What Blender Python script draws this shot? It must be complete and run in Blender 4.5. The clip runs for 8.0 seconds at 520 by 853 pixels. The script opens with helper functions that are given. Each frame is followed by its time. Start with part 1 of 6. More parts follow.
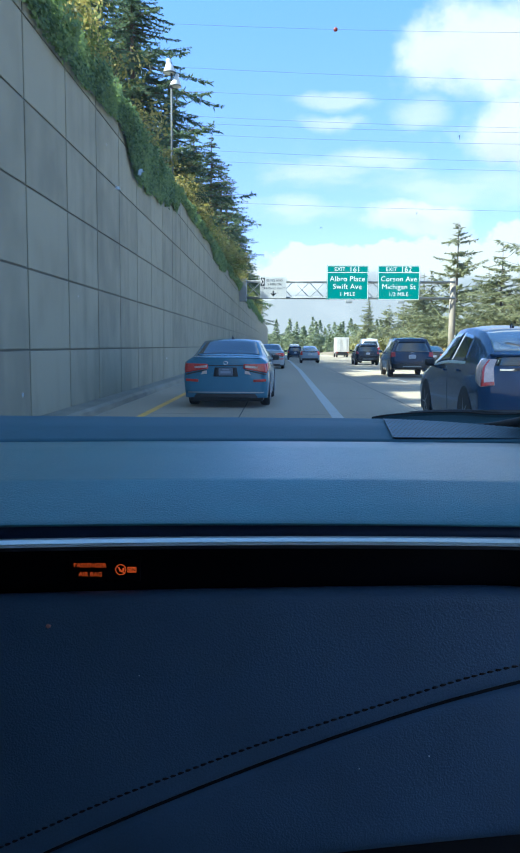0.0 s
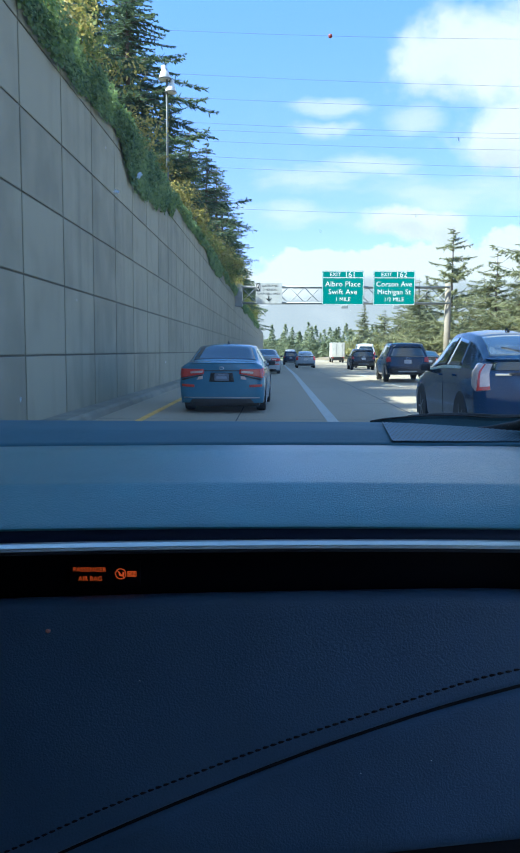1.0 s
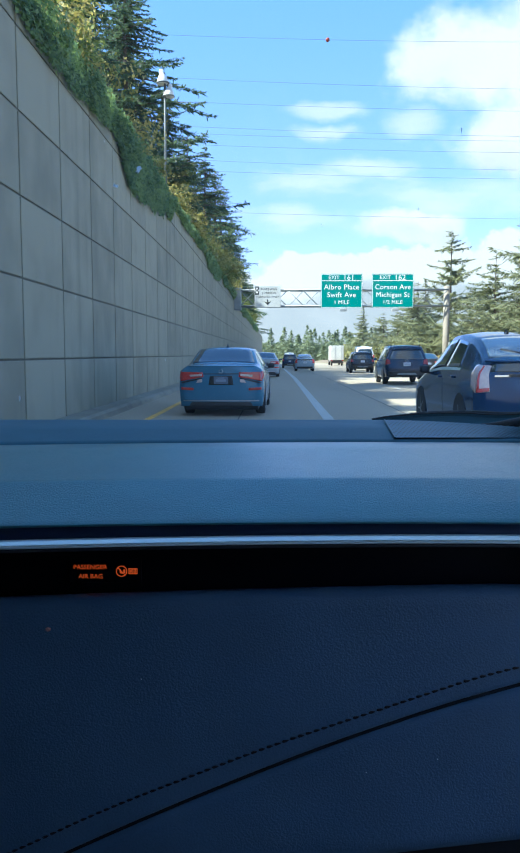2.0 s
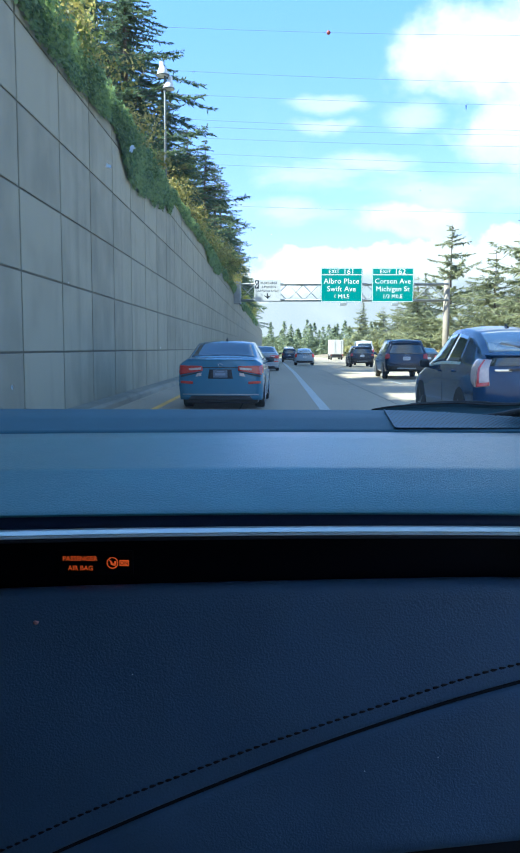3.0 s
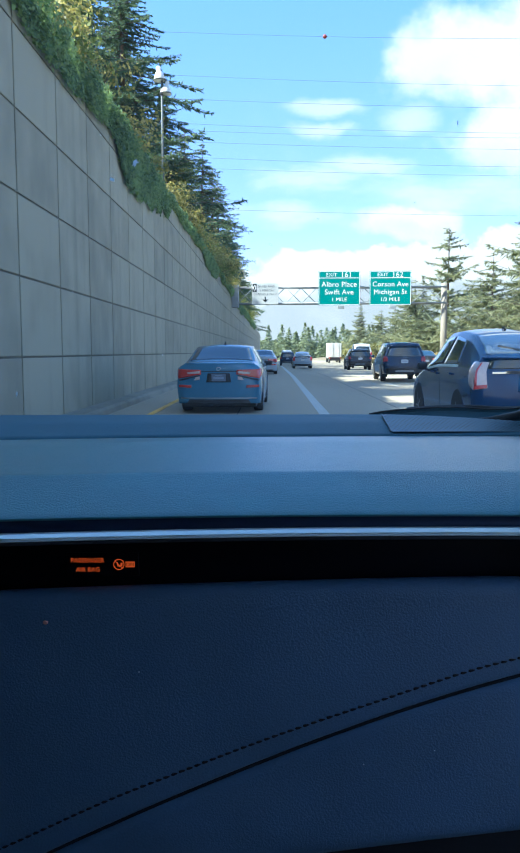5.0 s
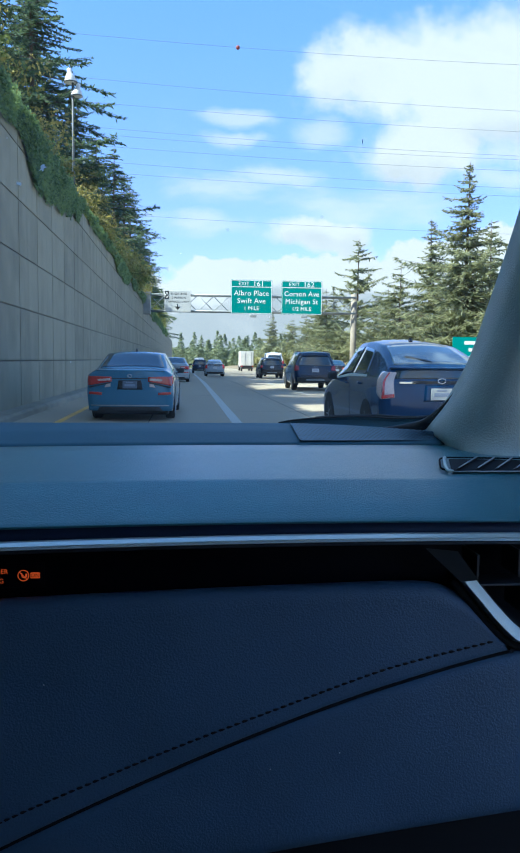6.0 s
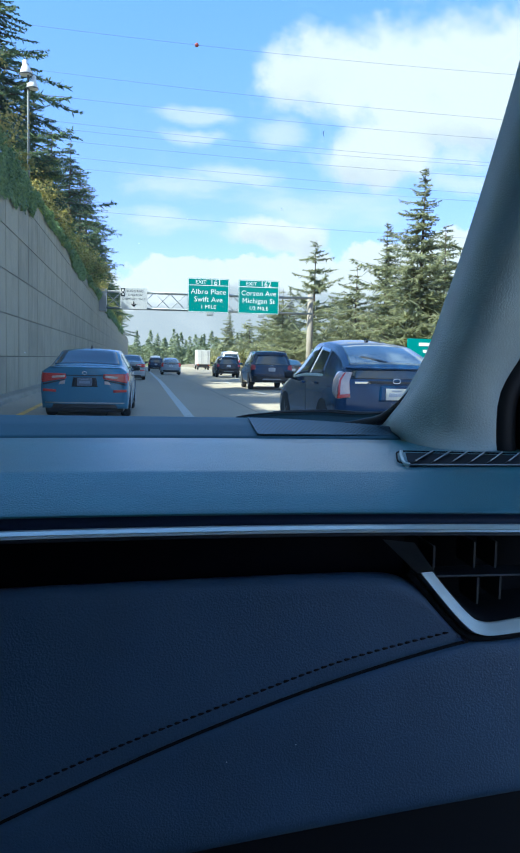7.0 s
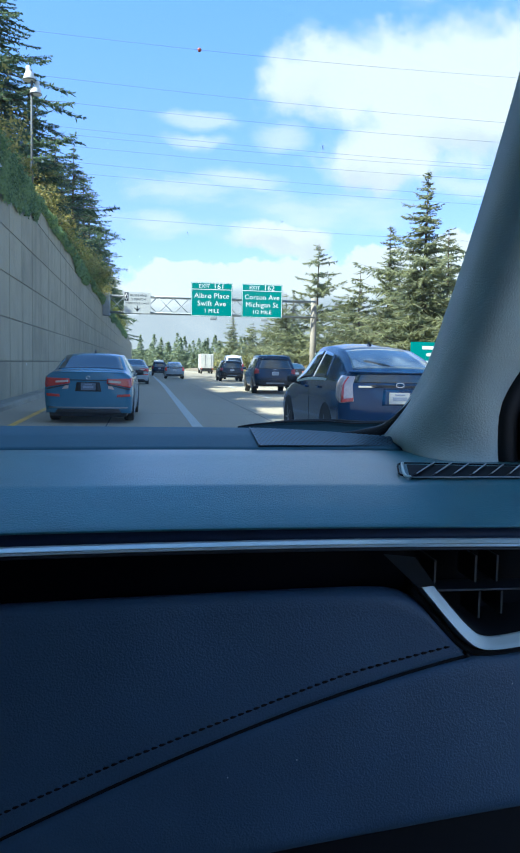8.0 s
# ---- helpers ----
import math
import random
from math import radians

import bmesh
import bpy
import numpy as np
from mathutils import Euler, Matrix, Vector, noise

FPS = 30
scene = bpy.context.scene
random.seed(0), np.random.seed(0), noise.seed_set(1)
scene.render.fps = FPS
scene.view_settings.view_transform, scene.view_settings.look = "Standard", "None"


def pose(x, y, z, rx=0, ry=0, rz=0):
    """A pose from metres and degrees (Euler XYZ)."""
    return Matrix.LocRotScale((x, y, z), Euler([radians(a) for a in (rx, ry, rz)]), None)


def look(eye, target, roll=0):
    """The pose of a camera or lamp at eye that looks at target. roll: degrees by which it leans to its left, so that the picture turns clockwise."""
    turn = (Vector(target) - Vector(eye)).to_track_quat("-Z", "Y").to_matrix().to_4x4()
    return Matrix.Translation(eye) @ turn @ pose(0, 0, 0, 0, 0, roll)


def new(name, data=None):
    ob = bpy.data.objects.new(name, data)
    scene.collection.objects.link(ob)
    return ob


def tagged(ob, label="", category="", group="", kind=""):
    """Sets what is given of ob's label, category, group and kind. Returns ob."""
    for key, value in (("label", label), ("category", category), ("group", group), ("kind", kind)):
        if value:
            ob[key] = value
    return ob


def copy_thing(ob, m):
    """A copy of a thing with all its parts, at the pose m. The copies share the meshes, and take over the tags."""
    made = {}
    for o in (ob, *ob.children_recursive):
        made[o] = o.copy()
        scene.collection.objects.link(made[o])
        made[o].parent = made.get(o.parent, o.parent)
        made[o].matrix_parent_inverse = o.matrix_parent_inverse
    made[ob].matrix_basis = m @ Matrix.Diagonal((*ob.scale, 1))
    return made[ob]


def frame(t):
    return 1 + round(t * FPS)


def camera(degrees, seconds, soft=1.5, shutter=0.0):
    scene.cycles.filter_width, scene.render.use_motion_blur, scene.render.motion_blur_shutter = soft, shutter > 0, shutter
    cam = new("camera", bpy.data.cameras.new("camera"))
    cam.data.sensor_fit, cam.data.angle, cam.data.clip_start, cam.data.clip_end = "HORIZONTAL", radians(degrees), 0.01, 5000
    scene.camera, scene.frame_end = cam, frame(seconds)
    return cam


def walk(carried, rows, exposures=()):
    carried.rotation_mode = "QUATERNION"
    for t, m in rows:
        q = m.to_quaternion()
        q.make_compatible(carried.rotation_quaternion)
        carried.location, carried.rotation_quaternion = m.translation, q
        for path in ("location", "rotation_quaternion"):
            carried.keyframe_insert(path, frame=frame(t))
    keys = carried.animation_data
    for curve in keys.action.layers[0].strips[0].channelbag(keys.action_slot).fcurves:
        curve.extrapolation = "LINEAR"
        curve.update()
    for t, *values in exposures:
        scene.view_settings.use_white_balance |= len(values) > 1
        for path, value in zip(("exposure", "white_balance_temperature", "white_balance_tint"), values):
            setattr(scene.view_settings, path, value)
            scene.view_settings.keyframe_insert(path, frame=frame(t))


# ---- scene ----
cam = camera(36.3, 8.0, soft=1.8)
PATH = [
    (0.0, pose(0.0078, -0.0022, 1.3554, 84.16, -0.31, 1.42)),
    (0.5, pose(0.0063, 0.0022, 1.3493, 84.28, -0.49, 1.23)),
    (1.0, pose(0.0035, -0.0001, 1.3531, 84.54, -0.20, 1.11)),
    (1.5, pose(0.0000, 0.0000, 1.3501, 84.80, 0.14, 1.05)),
    (3.0, pose(0.0036, 0.0332, 1.3355, 84.36, -0.09, 1.02)),
    (3.5, pose(0.0037, 0.0229, 1.3363, 83.78, 0.27, 1.09)),
    (4.0, pose(0.0013, 0.0087, 1.3394, 83.78, 0.19, 1.01)),
    (5.5, pose(0.0032, 0.0076, 1.3404, 84.89, 0.27, 0.63)),
    (5.7, pose(0.0045, 0.0080, 1.3420, 84.75, 0.02, -2.05)),
    (5.8, pose(0.0050, 0.0060, 1.3425, 84.80, -0.25, -3.75)),
    (6.0, pose(0.0048, 0.0016, 1.3414, 85.19, -0.55, -5.42)),
    (6.5, pose(-0.0022, -0.0225, 1.3401, 85.86, -0.75, -7.73)),
    (7.0, pose(0.0029, 0.0056, 1.3332, 85.18, -1.26, -8.55)),
    (7.5, pose(0.0112, -0.0021, 1.3348, 85.85, -0.79, -8.25)),
    (8.0, pose(0.0061, 0.0063, 1.3434, 85.44, -1.08, -8.30)),
]
walk(cam, PATH, exposures=[(t, stops, 5350.0, 0.0) for t, stops in ((0.0, 2.12), (1.0, 2.05), (1.7, 2.08), (3.0, 2.34), (4.0, 2.34), (5.5, 2.13), (6.0, 1.93), (6.5, 1.95), (8.0, 2.00))])

# ---- sky, clouds and sun ----
SUN_DIR = Vector((-0.70, -0.26, 0.72)).normalized()
world = bpy.data.worlds.new("sky")
scene.world = world
world.use_nodes = True
wn, wl = world.node_tree.nodes, world.node_tree.links


def wmath(op, a, b=None, c=None):
    n = wn.new("ShaderNodeMath")
    n.operation = op
    for i, value in enumerate((a, b, c)):
        if value is None:
            continue
        if isinstance(value, (int, float)):
            n.inputs[i].default_value = value
        else:
            wl.new(value, n.inputs[i])
    return n.outputs[0]


def wrange(value, lo, hi, a=0.0, b=1.0):
    n = wn.new("ShaderNodeMapRange")
    n.interpolation_type = "SMOOTHSTEP"
    wl.new(value, n.inputs["Value"])
    for key, v in (("From Min", lo), ("From Max", hi), ("To Min", a), ("To Max", b)):
        n.inputs[key].default_value = v
    return n.outputs["Result"]


def wnoise(vector, scale, detail, rough=0.55):
    n = wn.new("ShaderNodeTexNoise")
    n.inputs["Scale"].default_value = scale
    n.inputs["Detail"].default_value = detail
    n.inputs["Roughness"].default_value = rough
    wl.new(vector, n.inputs["Vector"])
    return n


def wmix(fac, a, b):
    n = wn.new("ShaderNodeMix")
    n.data_type = "RGBA"
    wl.new(fac, n.inputs["Factor"])
    for name, value in (("A", a), ("B", b)):
        socket = [s for s in n.inputs if s.name == name and s.type == "RGBA"][0]
        if isinstance(value, tuple):
            socket.default_value = value
        else:
            wl.new(value, socket)
    return [s for s in n.outputs if s.type == "RGBA"][0]


sky = wn.new("ShaderNodeTexSky")
sky.sky_type = "NISHITA"
sky.sun_disc = False
sky.sun_elevation = math.asin(SUN_DIR.z)
sky.sun_rotation = math.atan2(SUN_DIR.x, SUN_DIR.y)
sky.air_density, sky.dust_density, sky.ozone_density = 1.0, 0.6, 2.0
coord = wn.new("ShaderNodeTexCoord")
split = wn.new("ShaderNodeSeparateXYZ")
wl.new(coord.outputs["Generated"], split.inputs[0])
ahead = wmath("MAXIMUM", split.outputs["Y"], 0.08)
flat = wn.new("ShaderNodeCombineXYZ")
wl.new(wmath("DIVIDE", split.outputs["X"], ahead), flat.inputs["X"])
wl.new(wmath("DIVIDE", split.outputs["Z"], ahead), flat.inputs["Y"])
# the outline of each cloud is frayed by two sizes of noise
warp = wnoise(flat.outputs[0], 9.0, 5.0)
shift = wn.new("ShaderNodeVectorMath")
shift.operation = "MULTIPLY_ADD"
wl.new(warp.outputs["Color"], shift.inputs[0])
shift.inputs[1].default_value = (0.085, 0.055, 0.0)
wl.new(flat.outputs[0], shift.inputs[2])
# clouds: sideways and upwards tangent of the middle, half width, half height, weight
PUFFS = [
    (0.372, 0.345, 0.200, 0.098), (0.235, 0.352, 0.095, 0.072), (0.305, 0.262, 0.110, 0.056), (0.470, 0.375, 0.170, 0.095), (0.165, 0.158, 0.105, 0.026),
]
BANK = [
    (0.105, 0.088, 0.150, 0.042), (0.235, 0.084, 0.190, 0.050), (0.095, 0.060, 0.230, 0.062), (0.330, 0.085, 0.180, 0.075), (0.490, 0.120, 0.130, 0.085),
]
BELLIES = [
    (0.125, 0.050, 0.105, 0.048), (0.030, 0.036, 0.110, 0.034), (0.235, 0.046, 0.100, 0.050), (0.350, 0.050, 0.110, 0.050), (0.480, 0.060, 0.120, 0.060),
]
SOFT_BELLIES = [
    (0.160, 0.146, 0.110, 0.024), (0.270, 0.228, 0.090, 0.034), (0.420, 0.285, 0.110, 0.030),
]
WISPS = [
    (0.215, 0.192, 0.150, 0.034), (0.075, 0.298, 0.065, 0.015), (0.062, 0.273, 0.060, 0.012), (0.118, 0.232, 0.085, 0.016), (0.030, 0.212, 0.090, 0.022),
    (0.330, 0.490, 0.090, 0.040), (0.175, 0.290, 0.055, 0.030), (0.420, 0.230, 0.080, 0.020), (0.020, 0.170, 0.090, 0.020),
]


def cloud_mass(clouds):
    """How deep inside the nearest of some clouds a direction lies: 1 in the middle, 0 at the rim."""
    best = None
    for cu, cv, ru, rv in clouds:
        away = wn.new("ShaderNodeVectorMath")
        away.operation = "MULTIPLY_ADD"
        wl.new(shift.outputs[0], away.inputs[0])
        away.inputs[1].default_value = (1 / ru, 1 / rv, 0)
        away.inputs[2].default_value = (-(cu + 0.042) / ru, -(cv + 0.027) / rv, 0)
        span = wn.new("ShaderNodeVectorMath")
        span.operation = "LENGTH"
        wl.new(away.outputs[0], span.inputs[0])
        deep = wmath("SUBTRACT", 1.0, span.outputs["Value"])
        best = deep if best is None else wmath("MAXIMUM", best, deep)
    return best


fray = wnoise(flat.outputs[0], 11.0, 9.0, 0.60)
puffs = wrange(wmath("MULTIPLY_ADD", wmath("SUBTRACT", fray.outputs["Fac"], 0.5), 1.35, cloud_mass(PUFFS)), -0.04, 0.46)
drawn = wn.new("ShaderNodeMapping")
drawn.inputs["Scale"].default_value = (7.0, 26.0, 1.0)
wl.new(flat.outputs[0], drawn.inputs["Vector"])
streak = wnoise(drawn.outputs[0], 1.0, 8.0, 0.6)
low_bank = wrange(wmath("MULTIPLY_ADD", wmath("SUBTRACT", fray.outputs["Fac"], 0.5), 1.3, cloud_mass(BANK)), 0.03, 0.15)
wisps = wrange(wmath("MULTIPLY_ADD", wmath("SUBTRACT", streak.outputs["Fac"], 0.5), 2.0, cloud_mass(WISPS)), 0.0, 0.9, 0.0, 0.62)
cover = wmath("MAXIMUM", wmath("MAXIMUM", puffs, low_bank), wisps)
thin = wnoise(flat.outputs[0], 6.0, 6.0, 0.6)
veil = wrange(thin.outputs["Fac"], 0.52, 0.85, 0.0, 0.16)
# loose clouds over the rest of the sky
rest = wnoise(coord.outputs["Generated"], 2.6, 6.0, 0.55)
behind = wmath("MULTIPLY", wrange(rest.outputs["Fac"], 0.50, 0.66, 0.0, 0.9), wrange(split.outputs["Y"], 0.75, 0.5))
cover = wmath("MAXIMUM", wmath("MAXIMUM", cover, veil), behind)
low = wrange(split.outputs["Z"], 0.085, 0.035, 0.0, 1.0)
cover = wmath("MAXIMUM", cover, wmath("MULTIPLY", low, 0.95))
cloud_shade = wnoise(shift.outputs[0], 10.0, 7.0)
# grey bellies inside the clouds, with a lumpy upper rim of their own
belly = wrange(wmath("MULTIPLY_ADD", wmath("SUBTRACT", cloud_shade.outputs["Fac"], 0.5), 1.6, cloud_mass(BELLIES)), -0.05, 0.30)
soft_belly = wrange(wmath("MULTIPLY_ADD", wmath("SUBTRACT", fray.outputs["Fac"], 0.5), 1.2, cloud_mass(SOFT_BELLIES)), -0.15, 0.90, 0.0, 0.55)
grey = wmath("MAXIMUM", belly, soft_belly)
body = wmath("SUBTRACT", wmath("MULTIPLY_ADD", cloud_shade.outputs["Fac"], 1.5, 0.05), grey)
cloud_colour = wmix(wrange(body, -0.35, 0.80), (1.18, 1.20, 1.19, 1), (1.86, 1.79, 1.70, 1))
tint = wn.new("ShaderNodeMix")
tint.data_type, tint.blend_type = "RGBA", "MULTIPLY"
tint.inputs["Factor"].default_value = 1.0
wl.new(sky.outputs[0], [s for s in tint.inputs if s.name == "A" and s.type == "RGBA"][0])
wl.new(wmix(wrange(split.outputs["Z"], 0.10, 0.50), (0.395, 0.352, 0.485, 1), (0.445, 0.495, 0.545, 1)), [s for s in tint.inputs if s.name == "B" and s.type == "RGBA"][0])
mixed = wmix(cover, [s for s in tint.outputs if s.type == "RGBA"][0], cloud_colour)
wl.new(mixed, wn["Background"].inputs["Color"])
wn["Background"].inputs["Strength"].default_value = 0.15

sun = new("sun", bpy.data.lights.new("sun", "SUN"))
sun.data.energy, sun.data.angle, sun.data.color = 3.9, radians(0.6), (1.0, 0.87, 0.70)
sun.matrix_world = look(SUN_DIR * 60, (0, 0, 0))

# ---- materials ----
def mat(name, colour, rough=0.6, metal=0.0, var=0.15, scale=6.0, fine=90.0, bump=0.0, coat=0.0, spec=0.5, each=0.0, stain=0.0, stretch=(1, 1, 1)):
    """A surface with two sizes of variation; each: how far whole objects differ; stain: dark run marks."""
    m = bpy.data.materials.new(name)
    m.use_nodes = True
    n, l = m.node_tree.nodes, m.node_tree.links
    p = n["Principled BSDF"]
    co = n.new("ShaderNodeTexCoord")
    mp = n.new("ShaderNodeMapping")
    mp.inputs["Scale"].default_value = stretch
    l.new(co.outputs["Object"], mp.inputs["Vector"])
    if each:
        info = n.new("ShaderNodeObjectInfo")
        l.new(info.outputs["Location"], mp.inputs["Location"])
    big, small = n.new("ShaderNodeTexNoise"), n.new("ShaderNodeTexNoise")
    for node, s, d in ((big, scale, 5.0), (small, fine, 3.0)):
        node.inputs["Scale"].default_value, node.inputs["Detail"].default_value = s, d
        l.new(mp.outputs[0], node.inputs["Vector"])
    total = n.new("ShaderNodeMath")
    total.operation = "MULTIPLY_ADD"
    l.new(small.outputs["Fac"], total.inputs[0])
    total.inputs[1].default_value = 0.45
    l.new(big.outputs["Fac"], total.inputs[2])
    value = total.outputs[0]
    if each:
        more = n.new("ShaderNodeMath")
        more.operation = "MULTIPLY_ADD"
        l.new(info.outputs["Random"], more.inputs[0])
        more.inputs[1].default_value = each
        l.new(value, more.inputs[2])
        value = more.outputs[0]
    ramp = n.new("ShaderNodeValToRGB")
    mid = 0.72 + each * 0.5
    ramp.color_ramp.elements[0].position, ramp.color_ramp.elements[1].position = mid - 0.28, mid + 0.28
    ramp.color_ramp.elements[0].color = (*[c * (1 - var) for c in colour], 1)
    ramp.color_ramp.elements[1].color = (*[min(1, c * (1 + var)) for c in colour], 1)
    l.new(value, ramp.inputs["Fac"])
    out = ramp.outputs["Color"]
    if stain:
        runs = n.new("ShaderNodeTexNoise")
        runs.inputs["Scale"].default_value, runs.inputs["Detail"].default_value = 1.0, 6.0
        wide = n.new("ShaderNodeMapping")
        wide.inputs["Scale"].default_value = (1.6, 1.6, 0.16)
        geo = n.new("ShaderNodeNewGeometry")
        l.new(geo.outputs["Position"], wide.inputs["Vector"])
        l.new(wide.outputs[0], runs.inputs["Vector"])
        cut = n.new("ShaderNodeMapRange")
        l.new(runs.outputs["Fac"], cut.inputs["Value"])
        for key, v in (("From Min", 0.50), ("From Max", 0.72), ("To Min", 0.0), ("To Max", stain)):
            cut.inputs[key].default_value = v
        mix = n.new("ShaderNodeMix")
        mix.data_type = "RGBA"
        l.new(cut.outputs[0], mix.inputs["Factor"])
        sockets = [s for s in mix.inputs if s.type == "RGBA"]
        l.new(out, sockets[0])
        sockets[1].default_value = (*[c * 0.35 for c in colour], 1)
        out = [s for s in mix.outputs if s.type == "RGBA"][0]
    l.new(out, p.inputs["Base Color"])
    p.inputs["Roughness"].default_value, p.inputs["Metallic"].default_value = rough, metal
    p.inputs["Specular IOR Level"].default_value, p.inputs["Coat Weight"].default_value = spec, coat
    p.inputs["Coat Roughness"].default_value = 0.05
    if bump:
        b = n.new("ShaderNodeBump")
        b.inputs["Strength"].default_value, b.inputs["Distance"].default_value = min(1.0, bump), 0.002 * max(1.0, 90.0 / fine)
        l.new(small.outputs["Fac"], b.inputs["Height"])
        l.new(b.outputs[0], p.inputs["Normal"])
    return m


def leaf_mat(name, dark, light, through_light=0.35):
    """Leaves: each leaf has its own shade between dark and light, and lets some light through."""
    m = bpy.data.materials.new(name)
    m.use_nodes = True
    n, l = m.node_tree.nodes, m.node_tree.links
    p = n["Principled BSDF"]
    geo = n.new("ShaderNodeNewGeometry")
    noise_tex = n.new("ShaderNodeTexNoise")
    noise_tex.inputs["Scale"].default_value = 0.7
    co = n.new("ShaderNodeTexCoord")
    l.new(co.outputs["Object"], noise_tex.inputs["Vector"])
    add = n.new("ShaderNodeMath")
    add.operation = "MULTIPLY_ADD"
    l.new(geo.outputs["Random Per Island"], add.inputs[0])
    add.inputs[1].default_value = 0.6
    l.new(noise_tex.outputs["Fac"], add.inputs[2])
    ramp = n.new("ShaderNodeValToRGB")
    ramp.color_ramp.elements[0].position, ramp.color_ramp.elements[1].position = 0.42, 1.1
    ramp.color_ramp.elements[0].color, ramp.color_ramp.elements[1].color = (*dark, 1), (*light, 1)
    l.new(add.outputs[0], ramp.inputs["Fac"])
    l.new(ramp.outputs["Color"], p.inputs["Base Color"])
    p.inputs["Roughness"].default_value = 0.55
    tr = n.new("ShaderNodeBsdfTranslucent")
    l.new(ramp.outputs["Color"], tr.inputs["Color"])
    mix = n.new("ShaderNodeMixShader")
    mix.inputs[0].default_value = through_light
    l.new(p.outputs[0], mix.inputs[1])
    l.new(tr.outputs[0], mix.inputs[2])
    l.new(mix.outputs[0], n["Material Output"].inputs["Surface"])
    return m


def glow_mat(name, colour, strength):
    m = bpy.data.materials.new(name)
    m.use_nodes = True
    p = m.node_tree.nodes["Principled BSDF"]
    p.inputs["Base Color"].default_value = (*[c * 0.3 for c in colour], 1)
    p.inputs["Emission Color"].default_value = (*colour, 1)
    p.inputs["Emission Strength"].default_value = strength
    return m


def pane_mat(name, tint, shine=1.0, dirt=0.015):
    """A clear pane: straight through, with a small mirror share and a thin film that adds glare haze (dirt sets its
    share).
    """
    m = bpy.data.materials.new(name)
    m.use_nodes = True
    n, l = m.node_tree.nodes, m.node_tree.links
    n.remove(n["Principled BSDF"])
    clear, gloss, mix = n.new("ShaderNodeBsdfTransparent"), n.new("ShaderNodeBsdfGlossy"), n.new("ShaderNodeMixShader")
    clear.inputs["Color"].default_value = (*tint, 1)
    gloss.inputs["Roughness"].default_value = 0.02
    gloss.inputs["Color"].default_value = (shine, shine, shine, 1)
    mix.inputs[0].default_value = 0.02
    # the film lifts the blacks to stand in for glare on the glass
    glare_haze, film, patchy = n.new("ShaderNodeBsdfTranslucent"), n.new("ShaderNodeMixShader"), n.new("ShaderNodeTexNoise")
    glare_haze.inputs["Color"].default_value = (0.80, 0.90, 0.95, 1)
    patchy.inputs["Scale"].default_value, patchy.inputs["Detail"].default_value = 5.0, 6.0
    share = n.new("ShaderNodeMapRange")
    l.new(patchy.outputs["Fac"], share.inputs["Value"])
    for key, v in (("From Min", 0.3), ("From Max", 0.7), ("To Min", dirt * 0.7), ("To Max", dirt * 1.3)):
        share.inputs[key].default_value = v
    l.new(share.outputs[0], film.inputs[0])
    l.new(clear.outputs[0], film.inputs[1])
    l.new(glare_haze.outputs[0], film.inputs[2])
    l.new(film.outputs[0], mix.inputs[1])
    l.new(gloss.outputs[0], mix.inputs[2])
    l.new(mix.outputs[0], n["Material Output"].inputs["Surface"])
    return m


